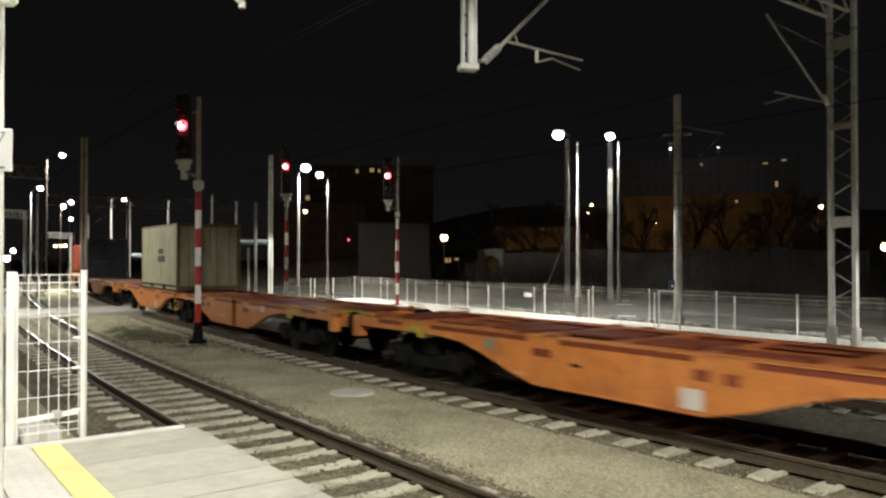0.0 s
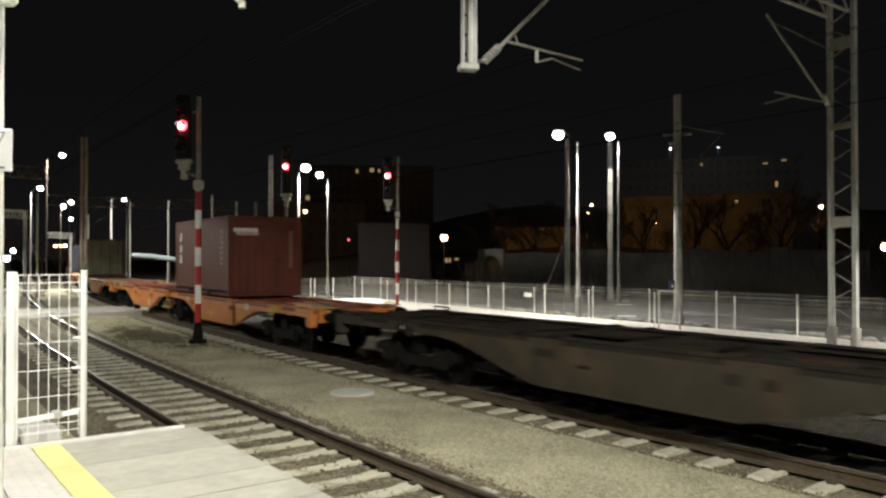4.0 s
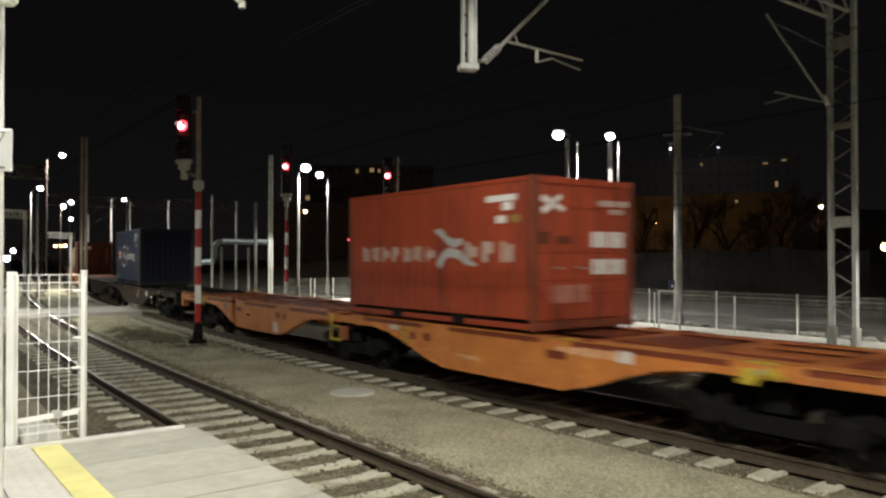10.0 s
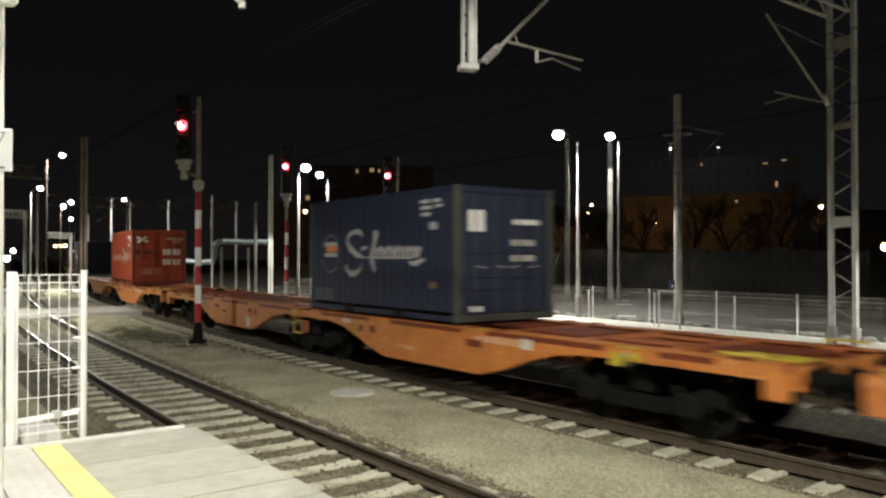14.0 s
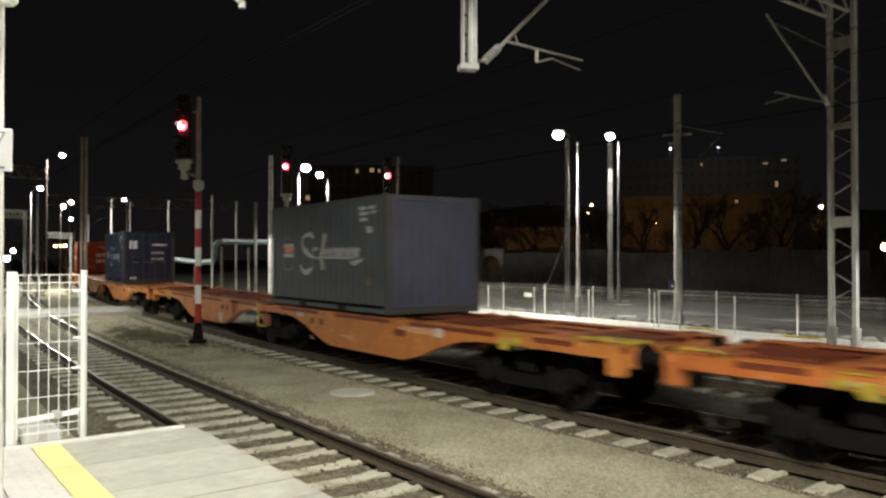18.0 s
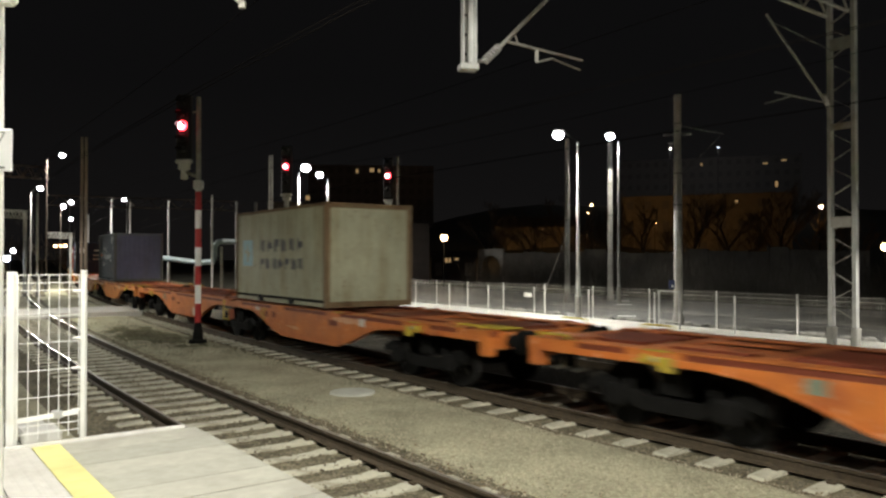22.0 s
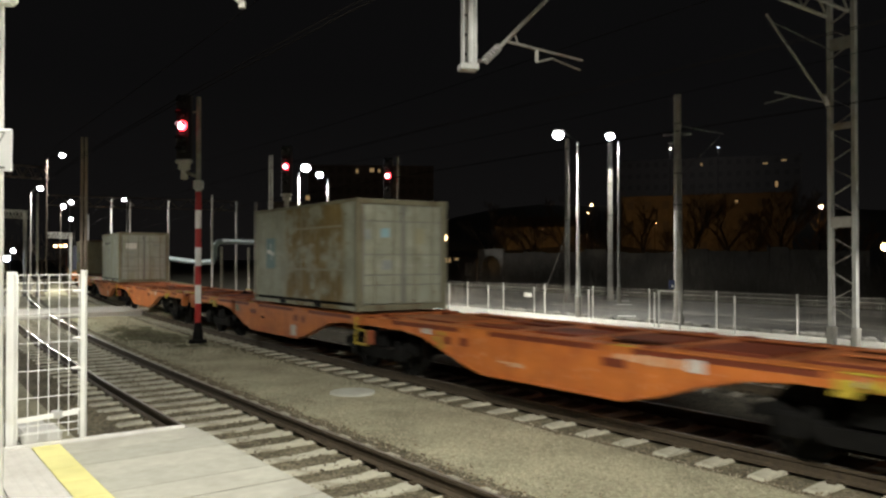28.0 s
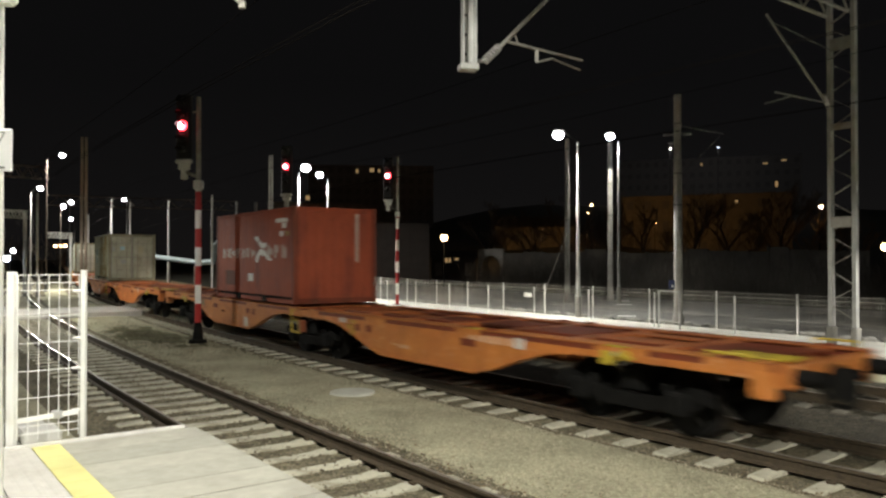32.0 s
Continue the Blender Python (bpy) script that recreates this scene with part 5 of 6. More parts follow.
def container(label, paint, doors_back, marks=(), back_marks=(), trim=None, ends=None):
    """A twenty-foot box: folded walls, posts, rails, castings and a pair of doors."""
    t = thing("shipping_container", label, "container", group="containers on the train")
    trim = trim or paint
    rails = paint if trim in (GRIMY, REDTRIM) else trim
    hx, hy = CL / 2, CW / 2
    for sg in (1, -1):
        part("side_wall", corrugated(-hx + 0.12, hx - 0.12, 0.19, CH - 0.08, sg * (hy - 0.012), sg), paint, t)
        part("bottom_rail", Shape().box(-hx + 0.1, hx - 0.1, *sorted((sg * (hy - 0.07), sg * (hy - 0.012))), 0.015, 0.115, 0.01), paint, t)
        # black strip painting the shade inside the rail's channel
        part("rail_slot", Shape().box(-hx + 0.1, hx - 0.1, *sorted((sg * (hy - 0.16), sg * (hy - 0.11))), 0.02, 0.20), BLACK, t, "slot above the bottom rail, its shade painted black")
        part("top_rail", Shape().box(-hx + 0.1, hx - 0.1, *sorted((sg * (hy - 0.06), sg * hy)), CH - 0.085, CH - 0.01, 0.008), rails, t)
        for x in (-1.03, 1.03):
            # solid black block in place of the pocket's shaded hollow
            part("fork_pocket", Shape().box(x - 0.18, x + 0.18, *sorted((sg * (hy - 0.02), sg * (hy + 0.002))), 0.015, 0.185), BLACK, t, "fork-lift pocket, its shaded hollow painted black")
    roof = corrugated(-hx + 0.1, hx - 0.1, -hy + 0.06, hy - 0.06, 0, 1, 28, 0.02)
    roof.v = [Vector((v.x, v.z, CH - 0.015 + v.y)) for v in roof.v]
    roof.f = [f[::-1] for f in roof.f]
    part("roof", roof, paint, t)
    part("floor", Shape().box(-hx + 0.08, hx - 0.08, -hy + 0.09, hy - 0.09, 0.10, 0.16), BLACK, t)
    for ex in (1, -1):
        for sg in (1, -1):
            xa, xb = sorted((ex * (hx - 0.13), ex * hx))
            ya, yb = sorted((sg * (hy - 0.13), sg * hy))
            part("corner_post", Shape().box(xa, xb, ya, yb, 0.118, CH - 0.118, 0.012), trim, t)
            for z in (0.0, CH - 0.118):
                part("corner_casting", Shape().box(xa - 0.003, xb + 0.003, ya - 0.003, yb + 0.003, z, z + 0.118, 0.014), trim, t)
        door = (ex < 0) == doors_back
        part("end_sill", Shape().box(*sorted((ex * (hx - 0.10), ex * hx)), -hy + 0.13, hy - 0.13, 0.01, 0.15, 0.01), trim, t)
        part("end_header", Shape().box(*sorted((ex * (hx - 0.10), ex * hx)), -hy + 0.13, hy - 0.13, CH - 0.13, CH - 0.01, 0.01), rails, t)
        if door:
            for sg in (1, -1):
                ya, yb = sorted((sg * 0.008, sg * (hy - 0.135)))
                xo = ex * (hx - 0.035)
                sh = Shape().box(*sorted((xo - ex * 0.04, xo)), ya, yb, 0.155, CH - 0.135, 0.008)
                dr = part("door", sh, paint, t)
                for z0, z1 in ((0.17, 0.58), (0.60, 0.81), (0.83, 1.27), (1.29, 2.03), (2.05, 2.40)):
                    part("door_panel", Shape().box(*sorted((xo - ex * 0.002, xo + ex * 0.026)), ya + 0.05, yb - 0.05, z0, z1, 0.008), paint, dr)
                part("gasket", Shape().box(*sorted((xo - ex * 0.001, xo + ex * 0.004)), ya + 0.01, yb - 0.01, 0.165, 2.41), DIMSTEEL if trim is DIRTY else paint, dr, "rubber gasket in the panel joints")
                for o in (0.28, 0.78):
                    y = sg * o
                    part("locking_bar", Shape().rod((xo + ex * 0.045, y, 0.12), (xo + ex * 0.045, y, CH - 0.1), 0.015, n=8), trim, dr, "painted locking bar")
                    part("bar_handle", Shape().bar((xo + ex * 0.055, y, 1.05), (xo + ex * 0.055, y - sg * 0.24, 1.02), 0.03, 0.015), DULL, dr)
                for z in (0.35, 1.0, 1.65, 2.25):
                    part("hinge", Shape().box(*sorted((xo, xo + ex * 0.025)), *sorted((sg * (hy - 0.16), sg * (hy - 0.09))), z - 0.06, z + 0.06), trim, dr)
        else:
            w = corrugated(-hy + 0.12, hy - 0.12, 0.15, CH - 0.13, 0, 1, 9, 0.004)
            w.v = [Vector((ex * (hx - 0.02) + ex * v.y, v.x, v.z)) for v in w.v]
            if ex > 0:
                w.f = [f[::-1] for f in w.f]
            part("end_wall", w, ends or paint, t)
    for name, kind, args, mt, lab in marks:
        for piece in args:
            part(name, painted_bar(Shape(), *piece) if kind == "bars" else painted_stroke(Shape(), *piece), mt, t, lab)
    for y, z, w, h, mt in back_marks:
        part("end_marking", Shape().box(-hx - 0.004, -hx + 0.002, y - w / 2, y + w / 2, z - h / 2, z + h / 2), mt, t, "pale marking on the end")
    return t


def paint(name, c, worn=None, k=0.6, var=0.85, rust=(0.10, 0.045, 0.018), rusty=0.35, runs=0.4):
    """Weathered container paint: faded patches, dirt run down from the roof, flaked rusty spots."""
    worn = worn or tuple(0.45 * v for v in c)
    return surf(name, c, tuple(var * v for v in c), 1.6, 0.62, 0, 0.12, 30, worn, 1.5, k, spec=0.3, stretch=(1.5, 1.5, 0.35), streak=(worn, runs), chips=(rust, rusty), grime=0.2)


MARKW = surf("white_marking", (0.68, 0.66, 0.62), (0.58, 0.56, 0.52), 6.0, 0.6)
MARKF = surf("faded_marking", (0.46, 0.36, 0.31), (0.35, 0.24, 0.19), 6.0, 0.6)
MARKB = surf("black_marking", (0.03, 0.03, 0.035), (0.02, 0.02, 0.022), 6.0, 0.6)
MARKO = surf("orange_marking", (0.70, 0.20, 0.05), (0.6, 0.16, 0.04), 6.0, 0.6)
FADEDGREY = surf("faded_grey_marking", (0.25, 0.265, 0.25), (0.20, 0.215, 0.20), 6.0, 0.6)
REDTRIM = paint("grimy_red_frame", (0.19, 0.042, 0.020), (0.08, 0.03, 0.016), 0.8)
GRIMY = paint("grimy_olive_frame", (0.052, 0.053, 0.045), (0.05, 0.044, 0.028), 0.6, rust=(0.07, 0.045, 0.02))
LILAC = paint("faded_violet_blue_end", (0.060, 0.062, 0.096), (0.05, 0.052, 0.058), rusty=0.15)
BROWN = paint("red_brown_container", (0.118, 0.029, 0.0145), (0.058, 0.019, 0.012), rust=(0.06, 0.03, 0.015))
BLUE = paint("navy_container", (0.0175, 0.0222, 0.045), (0.0135, 0.018, 0.037), rust=(0.03, 0.028, 0.03), rusty=0.3, runs=0.2)
FADED = paint("faded_blue_grey_container", (0.066, 0.074, 0.080), (0.05, 0.06, 0.082))
SLATE = paint("slate_container", (0.060, 0.066, 0.085), (0.035, 0.04, 0.055))
RED = paint("bright_red_container", (0.32, 0.053, 0.019), (0.17, 0.032, 0.02), 0.75)
RED2 = paint("dull_red_container", (0.31, 0.064, 0.026), (0.15, 0.035, 0.024), 0.75)
CREAM = paint("cream_container", (0.345, 0.34, 0.232), (0.20, 0.165, 0.08), 0.6, rust=(0.14, 0.07, 0.025), rusty=0.6, runs=0.55)
MARKD = surf("dim_ring_marking", (0.13, 0.135, 0.14), (0.09, 0.095, 0.10), 5.0, 0.6)
MARKS = surf("greyed_script_marking", (0.39, 0.385, 0.37), (0.27, 0.265, 0.26), 5.0, 0.6)
PALEBLUE = surf("faded_light_blue_marking", (0.26, 0.42, 0.48), (0.2, 0.33, 0.38), 4.0, 0.6)
FADEDRED = surf("faded_pinkish_patch", (0.36, 0.15, 0.11), (0.27, 0.08, 0.05), 6.0, 0.6)
DIMMARK = surf("dim_marking", (0.21, 0.10, 0.07), (0.15, 0.07, 0.05), 6.0, 0.6)
DIRTY = paint("dirty_olive_trim", (0.20, 0.19, 0.125), (0.11, 0.08, 0.045), 0.8)
GREY = paint("light_grey_container", (0.345, 0.365, 0.312), (0.22, 0.215, 0.12), 0.55, runs=0.45)
STAINED = surf("stained_grey_container", (0.325, 0.335, 0.26), (0.25, 0.26, 0.195), 1.6, 0.65, 0, 0.12, 30, (0.165, 0.112, 0.034), 1.5, 0.95, spec=0.3, streak=((0.20, 0.17, 0.08), 0.5), chips=((0.13, 0.07, 0.02), 0.6), grime=0.3, zone=(-2.35, 0.9))
TEAL = surf("faded_teal_marking", (0.10, 0.19, 0.20), (0.14, 0.21, 0.19), 3.0, 0.6)
STAINLINE = surf("pale_grey_line", (0.25, 0.24, 0.17), (0.18, 0.16, 0.09), 5.0, 0.6)
TRIMC = paint("rusty_cream_trim", (0.17, 0.115, 0.06), (0.09, 0.045, 0.02), 0.9)


GLYPHS = (((-0.2, 0, 0.34, 1.0), (0.2, -0.08, 0.30, 0.84)), ((-0.2, 0.06, 0.32, 0.88), (0.2, 0, 0.34, 1.0)), ((0.0, 0, 0.78, 0.5), (-0.2, 0, 0.28, 1.0)), ((-0.22, 0, 0.28, 1.0), (0.12, 0.2, 0.38, 0.56)))


def letters(x0, x1, z, h, k, first=0):
    """Groups of plain blocks, one group for each sign of a brand row."""
    w = (x1 - x0) / k
    return [(x0 + w * (i + 0.5 + 0.92 * a), z + b * h, abs(w) * 0.92 * c, h * d) for i in range(k) for a, b, c, d in GLYPHS[(i + first) % 4]]


def arc_pts(cx, cz, rx, rz, a0, a1, k=10):
    return [(cx + rx * math.cos(radians(a0 + (a1 - a0) * i / k)), cz + rz * math.sin(radians(a0 + (a1 - a0) * i / k))) for i in range(k + 1)]


def script_mark():
    """A thin ring emblem with a small flag, followed by a brush-like script row."""
    ring = "thin dim ring emblem"
    rows = [("emblem", "stroke", [(arc_pts(1.96, 1.31, 0.42, 0.43, 20, 340, 24), 0.035)], MARKD, ring),
            ("emblem_flag", "bars", [(1.96, 1.53, 0.62, 0.10), (1.96, 1.28, 0.62, 0.10)], MARKS, "white flag stripe"), ("emblem_flag", "bars", [(1.90, 1.42, 0.50, 0.13)], MARKO, "orange flag stripe")]
    strokes = (([(0.46, 1.68), (0.52, 1.76), (0.68, 1.80), (0.95, 1.77), (1.12, 1.66), (1.14, 1.54), (0.98, 1.41), (0.73, 1.30), (0.45, 1.22)], (0.10, 0.13, 0.11, 0.09, 0.09, 0.11, 0.14, 0.13, 0.08)),
               ([(1.18, 1.06), (1.18, 0.95), (0.98, 0.85), (0.73, 0.87), (0.54, 0.97), (0.46, 1.11)], (0.05, 0.08, 0.13, 0.13, 0.06, 0.03)),
               ([(0.50, 1.38), (0.36, 1.44), (0.22, 1.42)], (0.07, 0.08, 0.06)),
               ([(-0.14, 1.79), (-0.08, 1.58), (0.03, 1.30), (0.06, 1.22)], (0.17, 0.16, 0.15, 0.14)), ([(0.05, 1.20), (-0.01, 1.06), (-0.08, 0.92)], (0.15, 0.17, 0.14)),
               ([(0.50, 1.22), (-0.24, 1.21), (-0.95, 1.21), (-1.56, 1.21)], (0.03, 0.04, 0.04, 0.05)), ([(-1.84, 1.42), (-1.75, 1.30), (-1.60, 1.21)], (0.07, 0.10, 0.06)),
               ([(-1.42, 1.13), (-1.56, 1.09), (-1.72, 1.11), (-1.98, 1.19)], (0.04, 0.10, 0.11, 0.05)))
    humps = [([(x + 0.07, 1.22), (x + 0.05, 1.36), (x, 1.42 + 0.03 * (i % 2)), (x - 0.06, 1.36), (x - 0.07, 1.23)], (0.06, 0.07, 0.06, 0.07, 0.06)) for i, x in enumerate((-0.20, -0.36, -0.53, -0.70, -0.87, -1.03, -1.22, -1.38, -1.54, -1.70))]
    rows += [("swash_marking", "stroke", [(p, w)], MARKS, "white script swash") for p, w in (*strokes, *humps)]
    return rows + [("number_bar", "bars", [(-1.98, 2.30, 0.30, 0.07), (-2.36, 2.30, 0.24, 0.07), (-2.02, 2.18, 0.36, 0.07), (-2.46, 2.20, 0.20, 0.06), (-2.0, 2.05, 0.30, 0.07), (-2.26, 1.82, 0.24, 0.14)], MARKS, "whitish number bar"),
                   ("small_plate", "bars", [(-2.25, 0.68, 0.26, 0.13)], TRIMC, "small brownish plate"), ("faded_patch", "bars", [(2.30, 0.36, 0.95, 0.28)], FADED, "paler faded patch")]


SWASH = script_mark()


def brand(z, cross_paint):
    d = z - 1.24

    def cross(pts):
        return [(0.75 * x - 1.0, 1.32 + d + 0.85 * (y - 1.32)) for x, y in pts]
    return [("brand_block", "bars", letters(2.50, -0.30, z, 0.30, 7), MARKF, "whitish bar of a brand row"), ("brand_block", "bars", letters(-1.15, -2.60, z + 0.03, 0.36, 3, 2), MARKF, "whitish bar of a brand row"),
            ("cross_marking", "stroke", [(cross([(1.02, 1.74), (0.72, 1.70), (0.45, 1.54), (0.18, 1.44), (-0.2, 1.50)]), (0.05, 0.14, 0.12, 0.17, 0.10))], cross_paint, "white crossed swash"),
            ("cross_marking", "stroke", [(cross([(0.82, 0.94), (0.62, 1.16), (0.38, 1.26), (0.0, 1.22), (-0.35, 1.06), (-0.72, 0.98)]), (0.14, 0.17, 0.17, 0.17, 0.12, 0.05))], cross_paint, "white crossed swash"),
            ("number_bar", "bars", [(-2.22, 2.22, 0.80, 0.11), (-2.36, 2.08, 0.26, 0.14), (-2.22, 1.86, 0.26, 0.13)], MARKW, "whitish number bar"), ("number_bar", "bars", [(-2.56, 1.86, 0.26, 0.13)], YRUST, "yellowish number bar")]


def freight():
    wag = wagon("orange articulated container wagon with a worn red deck", 13.0, ORANGE, DECK)
    red = wagon("reddish orange articulated container wagon with a worn deck", 13.0, REDORANGE, DECK)
    dark = wagon("sooty brown articulated container wagon", 14.7, RUST, RUST_DECK, False, 1.135)
    # wagon place against the third orange one, and its container: place on the wagon, and how it looks
    boxes = {
        -3: ("dull red shipping container on an orange wagon", RED2, True, (), ()),
        -2: ("dark slate shipping container on an orange wagon", SLATE, True, (), ()),
        -1: ("weathered cream shipping container on an orange wagon", CREAM, True, [("number_bar", "bars", [(-0.4, 1.5, 0.9, 0.2), (-0.5, 1.2, 1.2, 0.25)], MARKB, "dark unreadable bars")], ()),
        0: ("red-brown shipping container with white brand blocks", BROWN, False, [("brand_column", "bars", [(2.40, 1.98, 0.20, 0.30), (2.40, 1.56, 0.22, 0.26), (2.40, 1.18, 0.24, 0.30)], MARKW, "column of white blocks"), ("number_bar", "bars", [(-2.30, 2.06 - 0.17 * i, 0.26, 0.11) for i in range(7)], DIMMARK, "faint number bars")], [(0.66, 2.10, 0.78, 0.12, MARKW), (0.60, 2.0, 0.70, 0.12, MARKF), (-0.85, 1.5, 0.12, 1.2, DIMMARK)]),
        1: ("navy blue shipping container with white script marking", BLUE, False, SWASH, ()),
        2: ("bright red shipping container with a white brand row", RED, True, brand(1.28, MARKS), [(0.97, 1.53, 0.24, 0.20, BROWN), (0.52, 1.50, 0.30, 0.14, BROWN), (-0.67, 2.15, 0.82, 0.10, MARKF), (-0.77, 2.01, 0.34, 0.09, MARKF), (-0.33, 1.52, 0.36, 0.27, MARKW), (-0.77, 1.52, 0.36, 0.27, MARKW), (-0.33, 1.05, 0.36, 0.26, MARKW), (-0.77, 1.05, 0.36, 0.26, MARKW), (0.4, 0.6, 0.9, 0.3, FADEDRED)]),
        3: ("navy blue shipping container with dark doors", BLUE, True, SWASH, [(0.75, 1.9, 0.38, 0.40, MARKW), (-0.5, 1.9, 0.7, 0.10, MARKW), (-0.4, 1.5, 0.6, 0.12, DULL), (-0.4, 1.2, 0.6, 0.12, DULL), (0.75, 0.25, 0.3, 0.10, MARKW)]),
        4: ("faded blue-grey shipping container with white script", FADED, False, SWASH, ()),
        5: ("stained cream shipping container with black brand rows", CREAM, False, [("brand_block", "bars", letters(1.20, -1.78, 1.555, 0.34, 6, 1), MARKB, "row of black blocks"), ("brand_block", "bars", letters(1.20, -1.80, 1.06, 0.29, 7, 3), MARKB, "row of black blocks"), ("emblem", "bars", [(2.09, 1.36, 0.72, 0.74)], PALEBLUE, "faded light blue emblem square"), ("emblem_star", "stroke", [([(2.09, 1.62), (2.07, 1.10)], 0.12), ([(2.36, 1.40), (1.82, 1.32)], 0.10)], CREAM, "pale star")], ()),
        6: ("light grey shipping container with a thin dark inscription", GREY, True, [("inscription", "bars", letters(2.10, 0.05, 2.03, 0.13, 11), MARKB, "thin dark inscription"), ("emblem", "bars", [(2.36, 2.03, 0.26, 0.26)], MARKW, "small white square"), ("patch", "bars", [(0.52, 1.62, 0.40, 0.40)], FADEDGREY, "dull grey patch"), ("number_bar", "bars", [(-2.15, 2.26, 0.9, 0.08), (-2.3, 2.12, 0.6, 0.07), (-2.3, 1.98, 0.5, 0.06)], FADEDGREY, "greyed number bar")], [(0.62, 1.86, 0.52, 0.30, MARKW), (0.72, 1.52, 0.5, 0.05, FADEDGREY), (-0.6, 1.9, 0.4, 0.06, FADEDGREY)]),
        7: ("ochre-stained grey shipping container with closed doors", STAINED, True, [("emblem", "bars", [(1.9, 1.34, 0.66, 0.82)], TEAL, "faded teal emblem square"), ("emblem_star", "stroke", [([(1.9, 1.60), (1.88, 1.14)], 0.11), ([(2.12, 1.40), (1.70, 1.32)], 0.10)], MARKW, "pale star"), ("pale_line", "bars", [(-0.75, 0.93, 3.3, 0.05), (-0.1, 1.3, 0.07, 1.9), (-1.0, 1.95, 2.4, 0.05)], STAINLINE, "pale line across the stains")], [(0.5, 1.78, 0.22, 0.20, PALEBLUE), (-0.45, 1.72, 0.26, 0.36, CREAM), (0.95, 1.74, 0.14, 0.24, FADEDGREY), (0.45, 1.05, 0.26, 0.22, FADEDGREY)]),
        8: ("dull red shipping container with a white brand row", RED2, False, brand(1.36, MARKW) + [("number_bar", "bars", [(0.05, 0.66, 0.42, 0.22)], MARKW, "small white block"), ("patch", "bars", [(1.75, 0.62, 0.85, 0.44)], BROWN, "brown repaired patch")], [(-0.62, 1.75, 0.10, 1.3, MARKF)]),
    }
    spots = {-4: 161.96, -3: 135.57, -2: 109.18, -1: 82.79, 0: 56.4, 1: 27.8, 2: 0.0, 3: -26.39, 4: -52.73, 5: -78.93, 6: -105.40, 7: -131.80, 8: -158.34}
    made = []
    used = set()
    for k in range(-4, 9):
        if k == 1:
            w = dark
        else:
            w = red if k in (5, 6, 7) else wag
            w = copy_thing(w, Matrix.Identity(4)) if w in used else w
            used.add(w)
        made.append((w, spots[k], 0.0))
        if k in boxes:
            lab, pt, doors, marks, back = boxes[k]
            c = container(lab, pt, doors, marks, back, TRIMC if pt == CREAM else DIRTY if pt in (GREY, STAINED) else GRIMY if pt in (BLUE, FADED) else REDTRIM if pt in (RED, RED2) else None, LILAC if k == 4 else None)
            off = 3.85 if k < 0 else 3.74 if k >= 6 else (-4.15 if k == 1 else -3.36 if k == 0 else -3.28 if k == 5 else -3.19)
            if k == 2:
                for p, q, w in (((1.02, 2.20), (0.72, 2.08), 0.10), ((0.72, 2.08), (0.52, 2.0), 0.08), ((0.60, 2.24), (0.82, 2.08), 0.09), ((0.82, 2.08), (1.0, 1.96), 0.11)):
                    part("end_emblem", Shape().bar((-CL / 2 - 0.003, *p), (-CL / 2 - 0.003, *q), 0.004, w), MARKW, c, "white crossed swash on the door")
            made.append((c, spots[k] + off, 1.235))
    return made


TRAIN_THINGS = freight()


def travel(t):
    """How far the train has gone, from the moment its third orange wagon stood at the mark."""
    d = t - 9.22
    return 9.75 + 7.056 * d + 0.0103 * d * d


def motions():
    for ob, s0, z in TRAIN_THINGS:
        walk(ob, [(0.5 * i, on_line(s0 + travel(0.5 * i), TRAIN, z)) for i in range(65)])
        for child in ob.children:
            if child.name.startswith("wheelset"):
                rest = child.matrix_basis.copy()
                walk(child, [(i / 15, rest @ Matrix.Rotation((travel(i / 15) / 0.46) % (2 * math.pi), 4, "Y")) for i in range(481)])


# ---- beyond the station ----


def bare_tree(seed, h):
    """Tapered trunk, limbs and many fine bare twigs."""
    r = random.Random(seed)
    trunk, twigs = Shape(), Shape()

    def grow(p, d, ln, rad, depth):
        q = p + d * ln
        (trunk if depth < 2 else twigs).rod(p, q, rad, rad * 0.66, 6 if depth < 2 else 3, caps=False)
        if depth >= 5:
            return
        for i in range(3 if depth < 4 else 4):
            e = (d + Vector((r.uniform(-1, 1), r.uniform(-1, 1), r.uniform(-0.25, 0.8))) * 0.75).normalized()
            grow(p.lerp(q, r.uniform(0.6, 1.0)), e, ln * r.uniform(0.58, 0.82), rad * 0.6, depth + 1)
    grow(Vector((0, 0, -0.3)), Vector((0, 0, 1)), h * 0.30, h * 0.017, 0)
    return trunk.mesh("trunk", BARK), twigs.mesh("crown", BARK)


TREES = [bare_tree(s, h) for s, h in ((3, 9.0), (8, 11.0), (15, 8.0))]


def tree(x, d, k, i, up=0.0):
    p = beside(bear(x), d, 0)
    p.z = rise(p.x, p.y) + up
    t = thing("bare_tree", "leafless tree on the dark slope", "tree", Matrix.Translation(p) @ Matrix.Rotation(i * 1.7, 4, "Z") @ Matrix.Scale(k, 4), group="bare trees")
    part("trunk", TREES[i % 3][0], None, t)
    part("crown", TREES[i % 3][1], None, t)


r_ = random.Random(4)
for i_ in range(14):
    tree(900 + 47 * i_ + r_.uniform(-12, 12), r_.uniform(98, 130), r_.uniform(0.9, 1.3), i_)
for i_ in range(13):
    tree(860 + 47 * i_ + r_.uniform(-14, 14), r_.uniform(90, 97), r_.uniform(1.2, 1.7), i_ + 1)
for i_ in range(4):
    tree(12 + 31 * i_, r_.uniform(120, 136), r_.uniform(0.8, 1.0), i_ + 2)


